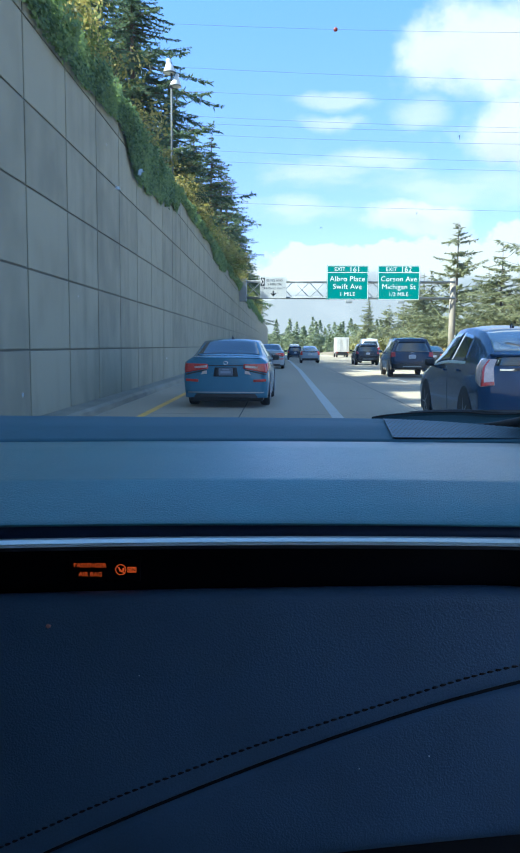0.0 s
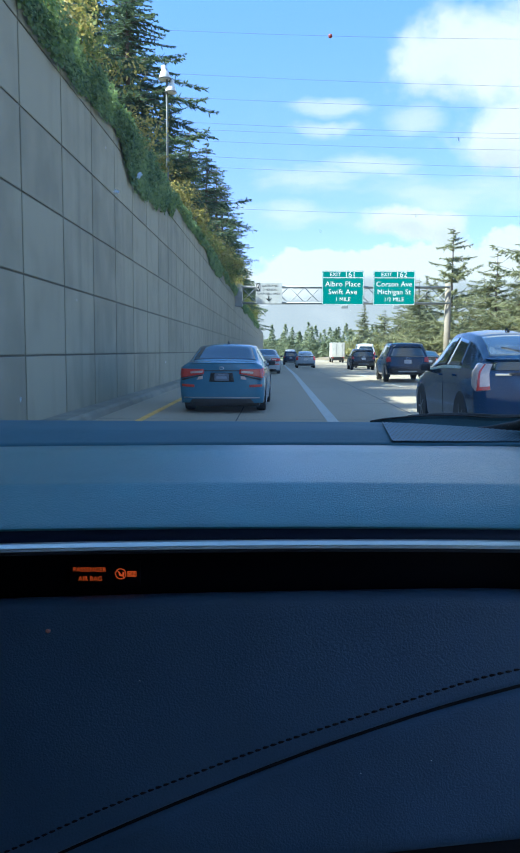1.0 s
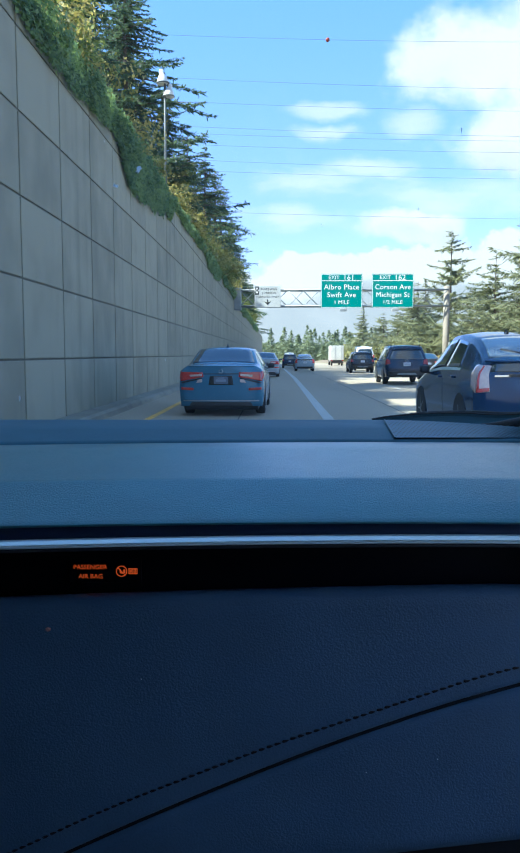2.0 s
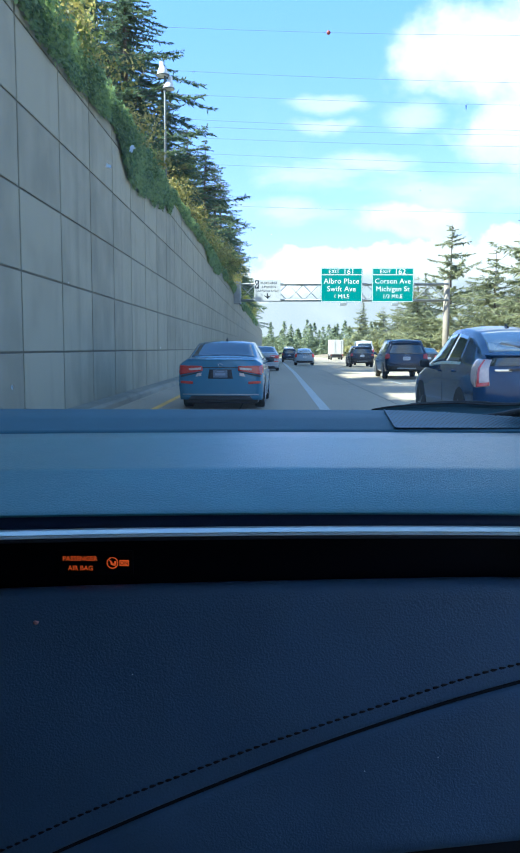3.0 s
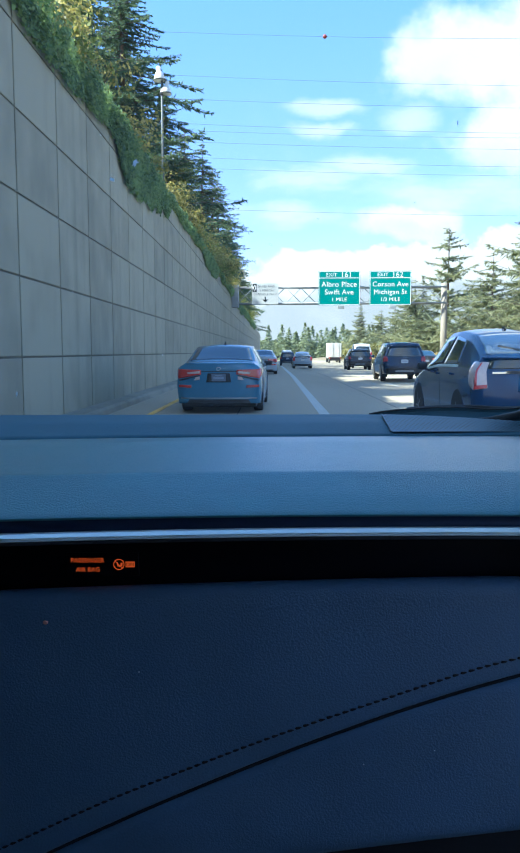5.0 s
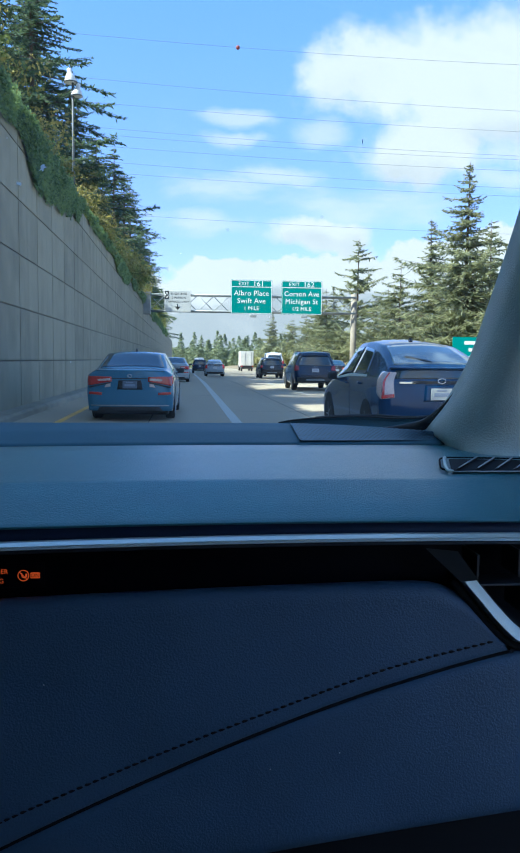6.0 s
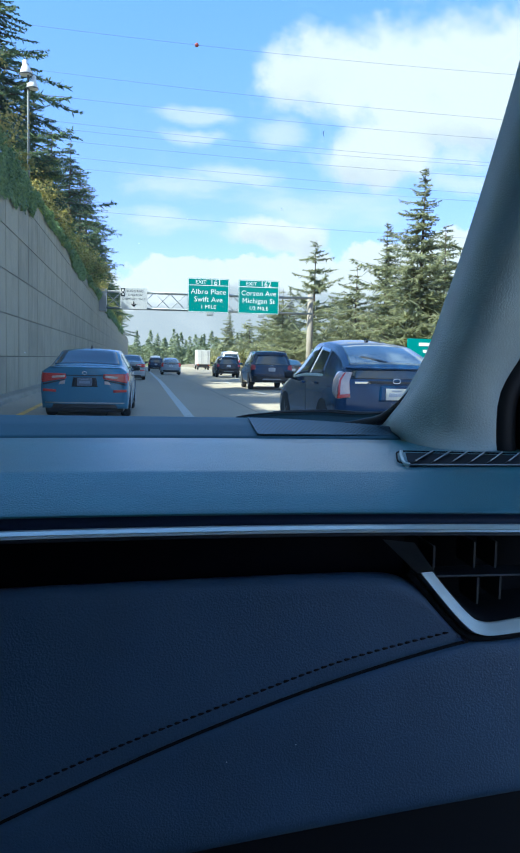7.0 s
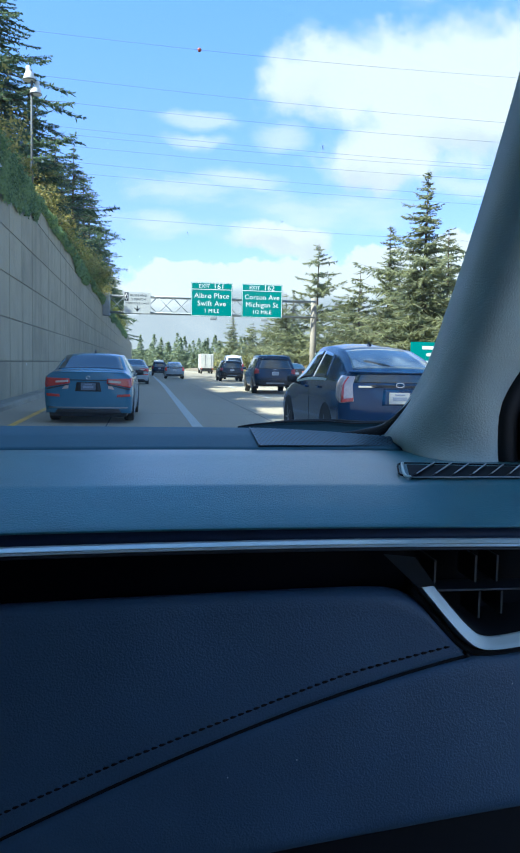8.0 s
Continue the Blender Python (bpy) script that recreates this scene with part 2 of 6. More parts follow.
M = {
    # roadside
    "concrete_road": mat("concrete_road", (0.325, 0.284, 0.202), 0.85, var=0.2, scale=0.35, fine=14, bump=0.3, stretch=(1, 0.12, 1)),
    "earth": mat("earth", (0.16, 0.13, 0.08), 0.95, var=0.35, scale=0.2, fine=5),
    "wall_core": mat("wall_core", (0.115, 0.115, 0.090), 0.95, var=0.2),
    "wall_panel": mat("wall_panel", (0.250, 0.246, 0.180), 0.85, var=0.16, scale=1.1, fine=40, bump=0.25, each=0.30, stain=0.32),
    "barrier": mat("barrier", (0.42, 0.39, 0.33), 0.85, var=0.16, scale=1.2, fine=30, bump=0.3, stain=0.3),
    "kerb": mat("kerb", (0.205, 0.20, 0.155), 0.85, var=0.25, scale=1.5, fine=40, bump=0.3),
    "paint_white": mat("paint_white", (0.41, 0.41, 0.36), 0.6, var=0.14, scale=2, fine=30),
    "paint_yellow": mat("paint_yellow", (0.72, 0.42, 0.06), 0.6, var=0.2, scale=2, fine=30),
    "joint": mat("joint", (0.07, 0.07, 0.07), 0.9, var=0.2),
    "galvanised": mat("galvanised", (0.29, 0.31, 0.31), 0.6, metal=0.3, var=0.15, scale=3, fine=40),
    "lamp_white": mat("lamp_white", (0.66, 0.68, 0.66), 0.55, var=0.10, scale=4, fine=40),
    "pole_grey": mat("pole_grey", (0.11, 0.12, 0.12), 0.6, metal=0.2, var=0.15, scale=3, fine=40),
    "post_concrete": mat("post_concrete", (0.24, 0.215, 0.17), 0.8, var=0.15, scale=2, fine=40, bump=0.2),
    "sign_green": mat("sign_green", (0.0, 0.20, 0.17), 0.45, var=0.08, scale=1.5, fine=30),
    "sign_white": mat("sign_white", (0.78, 0.79, 0.78), 0.45, var=0.06, scale=1.5, fine=30),
    # greyer copy of sign_white, with the carpool sign's shade put into the colour
    "sign_white_dim": mat("sign_white_dim", (0.50, 0.52, 0.50), 0.5, var=0.10, scale=1.5, fine=30),
    "sign_blue": mat("sign_blue", (0.02, 0.09, 0.25), 0.45, var=0.08, scale=1.5),
    "sign_black": mat("sign_black", (0.02, 0.025, 0.03), 0.5, var=0.1),
    "cable": mat("cable", (0.10, 0.11, 0.12), 0.6, var=0.1),
    "marker_red": mat("marker_red", (0.20, 0.030, 0.020), 0.5, var=0.1),
    # plants
    "bark": mat("bark", (0.10, 0.075, 0.055), 0.95, var=0.4, scale=3, fine=25, bump=0.6, stretch=(1, 1, 0.3)),
    "conifer_dark": leaf_mat("conifer_dark", (0.042, 0.078, 0.045), (0.125, 0.175, 0.080), 0.5),
    "conifer_light": leaf_mat("conifer_light", (0.155, 0.182, 0.105), (0.32, 0.335, 0.175), 0.55),
    "far_wood": leaf_mat("far_wood", (0.105, 0.145, 0.090), (0.25, 0.29, 0.16), 0.5),
    "ivy": leaf_mat("ivy", (0.075, 0.140, 0.045), (0.26, 0.36, 0.120), 0.5),
    "leaf_green": leaf_mat("leaf_green", (0.075, 0.120, 0.030), (0.27, 0.31, 0.080), 0.5),
    "leaf_yellow": leaf_mat("leaf_yellow", (0.13, 0.145, 0.036), (0.46, 0.39, 0.11), 0.5),
    "leaf_olive": leaf_mat("leaf_olive", (0.10, 0.11, 0.035), (0.28, 0.27, 0.09), 0.45),
    "dry_grass": leaf_mat("dry_grass", (0.26, 0.19, 0.07), (0.55, 0.44, 0.20), 0.3),
    # vehicles
    "tyre": mat("tyre", (0.018, 0.018, 0.018), 0.85, var=0.2, bump=0.2),
    "alloy": mat("alloy", (0.35, 0.36, 0.37), 0.35, metal=0.9, var=0.08),
    "black_trim": mat("black_trim", (0.015, 0.016, 0.018), 0.55, var=0.15),
    "dark_glass": mat("dark_glass", (0.008, 0.020, 0.034), 0.05, var=0.05, spec=0.7, coat=1.0),
    # pale base stands in for a cloud reflected in the hatchback's rear window
    "cloud_pale_glass": mat("cloud_pale_glass", (0.12, 0.15, 0.17), 0.16, var=0.12, scale=3, spec=1.0, coat=1.0),
    "tinted_glass": mat("tinted_glass", (0.018, 0.046, 0.084), 0.20, var=0.05, spec=0.8, coat=0.2),
    "tail_red": mat("tail_red", (0.46, 0.035, 0.030), 0.2, var=0.18, scale=30, coat=0.8),
    "tail_dull": mat("tail_dull", (0.26, 0.018, 0.018), 0.2, var=0.12, scale=30, coat=0.5),
    "tail_clear": mat("tail_clear", (0.56, 0.46, 0.43), 0.2, var=0.16, scale=30, coat=0.8),
    "plate": mat("plate", (0.36, 0.40, 0.46), 0.45, var=0.06),
    "plate_bar": mat("plate_bar", (0.24, 0.28, 0.36), 0.5, var=0.05),
    "chrome": mat("chrome", (0.75, 0.76, 0.78), 0.12, metal=1.0, var=0.03),
    "truck_box": mat("truck_box", (0.50, 0.50, 0.47), 0.5, var=0.1, scale=1, fine=20),
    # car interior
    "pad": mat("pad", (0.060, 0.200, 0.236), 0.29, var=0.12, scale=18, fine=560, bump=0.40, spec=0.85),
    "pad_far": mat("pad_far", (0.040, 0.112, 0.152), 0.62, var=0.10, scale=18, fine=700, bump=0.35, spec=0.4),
    "fascia": mat("fascia", (0.086, 0.154, 0.256), 0.42, var=0.16, scale=10, fine=500, bump=0.31, spec=0.5),
    "shell_dark": mat("shell_dark", (0.030, 0.042, 0.060), 0.6, var=0.15, scale=10, fine=300),
    "piano": mat("piano", (0.004, 0.005, 0.010), 0.45, var=0.1, spec=0.12),
    "groove": mat("groove", (0.005, 0.008, 0.013), 0.9, var=0.1),
    "gap_navy": mat("gap_navy", (0.026, 0.045, 0.095), 0.5, var=0.1, fine=500),
    "plate_dim": mat("plate_dim", (0.13, 0.16, 0.21), 0.45, var=0.06),
    "thread": mat("thread", (0.004, 0.004, 0.007), 0.8, var=0.2, fine=900),
    "satin": mat("satin", (0.72, 0.80, 0.76), 0.30, metal=0.5, var=0.05, scale=25),
    "lit_edge": mat("lit_edge", (0.42, 0.45, 0.47), 0.5, var=0.08),
    "satin_soft": mat("satin_soft", (0.68, 0.78, 0.75), 0.40, metal=0.25, var=0.05, scale=25),
    "vane": mat("vane", (0.045, 0.05, 0.055), 0.5, var=0.1),
    "satin_dark": mat("satin_dark", (0.06, 0.07, 0.08), 0.4, metal=0.4, var=0.08),
    "pillar": mat("pillar", (0.60, 0.69, 0.65), 0.45, var=0.10, scale=20, fine=420, bump=0.50, spec=0.9),
    "headliner": mat("headliner", (0.32, 0.315, 0.30), 0.9, var=0.08, fine=500, bump=0.3),
    "rubber": mat("rubber", (0.008, 0.008, 0.010), 0.6, var=0.1),
    "lattice": mat("lattice", (0.075, 0.15, 0.195), 0.5, var=0.1, scale=20),
    "fleck": leaf_mat("fleck", (0.70, 0.74, 0.78), (0.85, 0.88, 0.90), 0.75),
    "crumb": mat("crumb", (0.80, 0.42, 0.34), 0.8, var=0.2),
    "orange": glow_mat("orange", (1.0, 0.13, 0.02), 0.095),
}
M["windscreen"] = pane_mat("windscreen", (0.93, 0.965, 0.975), 0.8)


def paint(name, colour, metal=0.15, gloss=0.24):
    return mat(name, colour, gloss, metal=metal, var=0.06, scale=4, fine=300, coat=0.6 if gloss < 0.2 else 0.4, spec=0.3)


M["paint_slate"] = paint("paint_slate", (0.068, 0.184, 0.290))
M["paint_blue"] = paint("paint_blue", (0.006, 0.020, 0.052))
M["paint_black"] = paint("paint_black", (0.012, 0.016, 0.024))
M["paint_silver"] = paint("paint_silver", (0.29, 0.35, 0.40))
M["paint_white_car"] = paint("paint_white_car", (0.72, 0.73, 0.74), 0.0)
M["paint_midnight"] = mat("paint_midnight", (0.007, 0.036, 0.104), 0.13, var=0.06, scale=4, fine=300, coat=0.4, spec=0.25)


# ---- building helpers ----
def mesh_of(name, verts, faces, material, smooth=False):
    me = bpy.data.meshes.new(name)
    me.from_pydata([tuple(v) for v in verts], [], faces)
    me.update()
    me.materials.append(M[material])
    if smooth:
        me.polygons.foreach_set("use_smooth", [True] * len(me.polygons))
    return me


def thing(name, label, category, group="", at=None):
    """A top-level thing: an Empty at its base that holds its parts."""
    ob = tagged(new(name), label, category, group)
    ob.empty_display_size = 0.1
    if at is not None:
        ob.matrix_world = at
    return ob


def part(name, bm, material, parent, label="", smooth=False):
    me = bpy.data.meshes.new(name)
    bmesh.ops.recalc_face_normals(bm, faces=bm.faces)
    bm.to_mesh(me)
    bm.free()
    me.materials.append(M[material])
    if smooth:
        me.polygons.foreach_set("use_smooth", [True] * len(me.polygons))
    ob = new(name, me)
    ob.parent = parent
    if label:
        ob["label"] = label
    return ob


def part_of(name, verts, faces, material, parent, label="", smooth=False):
    ob = new(name, mesh_of(name, verts, faces, material, smooth))
    ob.parent = parent
    if label:
        ob["label"] = label
    return ob


def structure(name, bm_or_mesh, material=None, label="", category="", smooth=False):
    if isinstance(bm_or_mesh, bmesh.types.BMesh):
        me = bpy.data.meshes.new(name)
        bmesh.ops.recalc_face_normals(bm_or_mesh, faces=bm_or_mesh.faces)
        bm_or_mesh.to_mesh(me)
        bm_or_mesh.free()
        me.materials.append(M[material])
        if smooth:
            me.polygons.foreach_set("use_smooth", [True] * len(me.polygons))
    else:
        me = bm_or_mesh
    return tagged(new(name, me), label, category, kind="structure")


def box(x0, x1, y0, y1, z0, z1, bevel=0.0, bm=None, segments=2):
    bm = bm or bmesh.new()
    made = bmesh.ops.create_cube(bm, size=1)["verts"]
    for v in made:
        v.co = Vector(((x0 + x1) / 2 + v.co.x * (x1 - x0), (y0 + y1) / 2 + v.co.y * (y1 - y0), (z0 + z1) / 2 + v.co.z * (z1 - z0)))
    if bevel:
        edges = list({e for v in made for e in v.link_edges})
        bmesh.ops.bevel(bm, geom=edges, offset=bevel, segments=segments, affect="EDGES", profile=0.5)
    return bm


def tube(points, radius, sides=8, bm=None, flat_z=1.0):
    """A round bar along points; radius may be one number or one for each point."""
    bm = bm or bmesh.new()
    points = [Vector(p) for p in points]
    radii = radius if isinstance(radius, (list, tuple)) else [radius] * len(points)
    rings, side = [], None
    for i, p in enumerate(points):
        way = (points[min(i + 1, len(points) - 1)] - points[max(i - 1, 0)]).normalized()
        if side is None:
            side = way.cross(Vector((0, 0, 1)))
            side = Vector((1, 0, 0)) if side.length < 0.05 else side
        side = (side - way * side.dot(way)).normalized()
        up = side.cross(way)
        rings.append([bm.verts.new(p + (side * math.cos(a) + up * math.sin(a) * flat_z) * radii[i])
                      for a in (2 * math.pi * k / sides for k in range(sides))])
    for a, b in zip(rings, rings[1:]):
        for k in range(sides):
            bm.faces.new((a[k], a[(k + 1) % sides], b[(k + 1) % sides], b[k]))
    bm.faces.new(rings[0][::-1])
    bm.faces.new(rings[-1])
    return bm


def sheet(rows, bm=None):
    """Quads between equal rows of points."""
    bm = bm or bmesh.new()
    grid = [[bm.verts.new(p) for p in row] for row in rows]
    for a, b in zip(grid, grid[1:]):
        for k in range(len(a) - 1):
            bm.faces.new((a[k], a[k + 1], b[k + 1], b[k]))
    return bm


def smooth_line(points, n):
    """n points on a Catmull-Rom line through the given ones."""
    p = np.array(points, float)
    p = np.vstack([2 * p[0] - p[1], p, 2 * p[-1] - p[-2]])
    out = []
    for t in np.linspace(0, len(points) - 1, n):
        i = min(int(t), len(points) - 2)
        f = t - i
        a, b, c, d = p[i:i + 4]
        out.append(0.5 * (2 * b + (c - a) * f + (2 * a - 5 * b + 4 * c - d) * f * f + (3 * b - a - 3 * c + d) * f ** 3))
    return np.array(out)


def lettering(words, size, material, parent, m, label="", name="lettering", spacing=1.0):
    """Words in the built-in font, lying in the pose m, as a thin mesh."""
    cu = bpy.data.curves.new(name, "FONT")
    cu.body, cu.size, cu.align_x, cu.align_y, cu.extrude = words, size, "CENTER", "CENTER", size * 0.01
    cu.space_character = spacing
    cu.resolution_u = 3
    src = bpy.data.objects.new(name, cu)
    scene.collection.objects.link(src)
    me = bpy.data.meshes.new_from_object(src.evaluated_get(bpy.context.evaluated_depsgraph_get()))
    bpy.data.objects.remove(src)
    me.transform(m)
    me.materials.clear()
    me.materials.append(M[material])
    ob = new(name, me)
    ob.parent = parent
    if label:
        ob["label"] = label
    return ob


FACING = pose(0, 0, 0, 90, 0, 0)  # lettering that stands upright and faces back along the road


# ---- ground, road and retaining wall ----
def gz(y):
    """Height of the road: level at first, then gently downhill."""
    return 0.0 if y < 45 else -0.008 * (min(y, 420) - 45)


YS = [-40, 0, 45, 90, 140, 200, 280, 420, 700, 1600, 3500]
XS = [-1500, -300, -60, -4.3, 15.2, 60, 300, 1500]
structure("ground", sheet([[(x, y, gz(y) - 0.06) for x in XS] for y in YS]), "earth", "brown bare earth on both sides of the highway", "ground")
road = structure("road", sheet([[(x, y, gz(y)) for x in (-4.0, 15.0)] for y in YS[:8]]), "concrete_road",
                 "pale worn concrete carriageway with darker tyre tracks", "road")


def stripe(name, material, x, width, y0, y1, label):
    ys = [y0] + [y for y in YS if y0 < y < y1] + [y1]
    top = sheet([[(x - width / 2, y, gz(y) + 0.006), (x + width / 2, y, gz(y) + 0.006)] for y in ys])
    return part(name, top, material, road, label)


stripe("lane_line", "paint_white", 1.12, 0.22, -20, 330, "solid wide white carpool lane line")
stripe("edge_line", "paint_yellow", -2.62, 0.15, -20, 330, "yellow edge line")
for x in (4.8, 8.5):
    for k in range(16):
        stripe("dash_line", "paint_white", x, 0.13, 6 + k * 12, 9 + k * 12, "short white lane mark")
stripe("edge_line", "paint_white", 12.2, 0.14, -20, 330, "white edge line")
for x in (-0.75, 2.95, 6.65, 10.35):
    stripe("joint", "joint", x, 0.025, -20, 250, "dark seam between slabs")
for k in range(34):
    y = -12 + 4.6 * k * (1 + 0.01 * (k % 3))
    cross = sheet([[(-4, y, gz(y) + 0.004), (15, y, gz(y) + 0.004)], [(-4, y + 0.03, gz(y) + 0.004), (15, y + 0.03, gz(y) + 0.004)]])
    part("joint", cross, "joint", road, "dark seam across slabs")

WALL_X, WALL_TOP, COL = -4.0, 7.02, 2.45
wall = structure("wall_west", box(-4.75, WALL_X - 0.03, -12, 262, -2.2, WALL_TOP, 0.02), "wall_core",
                 "tall grey concrete panel retaining wall streaked with dirt", "wall")
structure("kerb", sheet([[(x, y, gz(y) + z) for x, z in ((-4.0, 0.16), (-3.62, 0.15), (-3.56, 0.10), (-3.54, 0.0))] for y in [-20] + YS[1:7]]), "kerb",
                   "low concrete kerb along the foot of the retaining wall", "kerb")

# ---- embankment above the wall and verge ----
rows = []
for y in list(range(-12, 262, 9)) + [262]:
    rows.append([(x, y, z + (0.25 * noise.noise((x * 0.3, y * 0.2, 3)) if x < -5 else 0)) for x, z in ((-4.72, WALL_TOP - 0.06), (-6, WALL_TOP + 0.1), (-9, WALL_TOP + 0.9), (-14, WALL_TOP + 2.4), (-24, WALL_TOP + 4.1), (-60, WALL_TOP + 5.6))])
structure("embankment", sheet(rows), "earth", "planted earth bank behind the wall top", "bank", smooth=True)
rows = []
for y in [-20, 0, 20, 35, 45, 55, 65, 80, 100, 130, 170, 220, 300, 420]:
    rows.append([(x, y, gz(y) + z + 0.12 * noise.noise((x * 0.4, y * 0.1, 9))) for x, z in ((15.0, -0.02), (16.2, 0.25), (18, 0.75), (21, 1.15), (26, 1.35), (36, 1.5), (70, 1.8))])
verge = structure("verge", sheet(rows), "earth", "dry grassy roadside verge", "verge", smooth=True)

# ---- inside the car: dashboard ----
def bow(x):
    """The dashboard bows slightly towards the seats at its ends."""
    return -0.15 * (max(-0.45, x) - 0.15) ** 2


def far_y(x):
    """Far edge of the dashboard under the windscreen, swept back at the corner."""
    return 1.262 - (0.15 * ((x - 0.12) / 0.24) ** 2 if x > 0.12 else 0.0) - 0.10 * max(0.0, -0.45 - x)


DX = list(np.round(np.linspace(-1.15, 0.52, 84), 4))
dash = thing("dashboard", "dark soft-touch car dashboard with stitched padded fascia and silver strip", "dashboard", at=Matrix())


def strip_drop(x):
    """The silver strip runs a little lower towards the middle of the car."""
    return -0.0018 - 0.0014 * min(1.4, max(0.0, (0.18 - x) / 0.45))


def sweep(name, profile, material, label="", xs=DX, bend=1.0, smooth=True, drop=0.0):
    """A part with the same profile (y, z) all along the dashboard."""
    return part(name, sheet([[(x, y + bow(x) * bend, z + drop * strip_drop(x)) for y, z in profile] for x in xs]), material, dash, label, smooth=smooth)


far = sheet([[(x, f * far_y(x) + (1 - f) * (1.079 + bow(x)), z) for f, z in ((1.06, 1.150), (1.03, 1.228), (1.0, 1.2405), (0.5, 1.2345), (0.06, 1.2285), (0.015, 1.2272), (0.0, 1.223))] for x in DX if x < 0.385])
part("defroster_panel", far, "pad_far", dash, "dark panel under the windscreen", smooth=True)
sweep("seam", [(1.083, 1.2255), (1.079, 1.2215), (1.074, 1.2215), (1.071, 1.2250)], "groove", "black seam")
sweep("top_pad", [(1.0735, 1.219), (1.0725, 1.2245), (1.068, 1.2262), (1.00, 1.2256), (0.90, 1.2230), (0.806, 1.2202), (0.800, 1.2196), (0.796, 1.2186), (0.785, 1.2153), (0.750, 1.2060), (0.722, 1.1958),
                   (0.7165, 1.1936), (0.7155, 1.1924), (0.7175, 1.1908), (0.7240, 1.1900)], "pad", "grained dark top pad")
sweep("shadow_gap", [(0.7200, 1.1903), (0.7245, 1.1898), (0.7245, 1.1800), (0.7090, 1.1780)], "gap_navy", "dark gap under the top pad")
sweep("trim_strip", [(0.7120, 1.1845), (0.7060, 1.1844), (0.7018, 1.1817), (0.7028, 1.1813), (0.7016, 1.1809), (0.7004, 1.1791), (0.7012, 1.1786), (0.7120, 1.1784)], "satin", "satin silver strip", smooth=False, drop=1.0)
sweep("hood_lip", [(0.7110, 1.1783), (0.7026, 1.1779), (0.7020, 1.1752), (0.7080, 1.1742), (0.7400, 1.1740)], "satin_dark", "dark grey lip under the strip", drop=1.0)
RX = [x for x in DX if x <= 0.27]
sweep("display_panel", [(0.7400, 1.1740), (0.7380, 1.1690), (0.7370, 1.1500), (0.7390, 1.1220), (0.7480, 1.1120)], "piano", "gloss black panel", xs=RX, bend=0.0)

# fascia: upper and lower padded panel, parted by a slanting groove
GROOVE = smooth_line([(-1.15, 0.55), (-0.60, 0.72), (-0.30, 0.838), (-0.16, 0.900), (-0.055, 0.944), (0.05, 0.985), (0.15, 1.020), (0.23, 1.044), (0.290, 1.060), (0.330, 1.069)], 120)
STITCH = smooth_line([(-0.60, 0.752), (-0.30, 0.866), (-0.16, 0.926), (-0.08, 0.957), (0.0, 0.987), (0.10, 1.021), (0.18, 1.048), (0.228, 1.061), (0.300, 1.0775)], 160)
TOPS = np.array([(-1.15, 1.112), (-0.26, 1.122), (0.05, 1.1285), (0.20, 1.1318), (0.230, 1.1315), (0.244, 1.1300), (0.254, 1.1268), (0.264, 1.1215), (0.277, 1.1135), (0.296, 1.0915), (0.311, 1.0768), (0.322, 1.0692),
                 (0.34, 1.0670), (0.377, 1.071), (0.52, 1.088)])


def groove_z(x):
    return float(np.interp(x, GROOVE[:, 0], GROOVE[:, 1]))


def top_z(x):
    return float(np.interp(x, TOPS[:, 0], TOPS[:, 1]))


def face_y(x, z):
    return float(np.interp(z, [0.45, 0.80, 0.90, 1.0, 1.08, 1.14], [0.735, 0.707, 0.705, 0.709, 0.7135, 0.7165])) + bow(x) * 0.6


UX = list(np.linspace(-1.15, 0.314, 116))
rows = []
for x in UX:
    t, g = top_z(x), groove_z(x) + 0.001
    span = [(t - 0.006, 0.030), (t, 0.016), (t - 0.0005, 0.010), (t - 0.003, 0.0045), (t - 0.008, 0.0012)]
    span += [(t - 0.008 + (g + 0.006 - t + 0.008) * k / 12, 0.0) for k in range(1, 13)]
    span += [(g + 0.003, 0.0006), (g + 0.0012, 0.0020), (g + 0.0004, 0.0050), (g + 0.001, 0.014)]
    rows.append([(x, face_y(x, z) + d, z) for z, d in span])
part("upper_fascia", sheet(rows), "fascia", dash, "black grained leatherette panel", smooth=True)
rows = []
for x in list(np.linspace(-1.15, 0.318, 100)) + list(np.linspace(0.33, 0.53, 16)):
    g = (groove_z(x) if x <= 0.318 else top_z(x)) - 0.0008
    low = 0.868 + 0.132 * (x - 0.03) if x > -0.4 else 0.811
    low = min(low, g - 0.03)
    span = [(g - 0.001, 0.018), (g, 0.006), (g - 0.0010, 0.0022), (g - 0.004, 0.0)]
    span += [(g - 0.004 + (low + 0.012 - g + 0.004) * k / 14, -0.002) for k in range(1, 15)]
    span += [(low + 0.005, 0.001), (low + 0.001, 0.008), (low, 0.030), (low - 0.002, 0.12)]
    rows.append([(x, face_y(x, z) + d, z) for z, d in span])
part("lower_fascia", sheet(rows), "fascia", dash, "black grained lower fascia panel", smooth=True)
# black tube laid along the seam, standing in for shade in the groove
part("groove", tube([(x, face_y(x, z) + 0.0056, z) for x, z in GROOVE if x < 0.320], 0.0034, 8), "groove", dash, "black tube for the shade in the slanting seam groove", smooth=True)
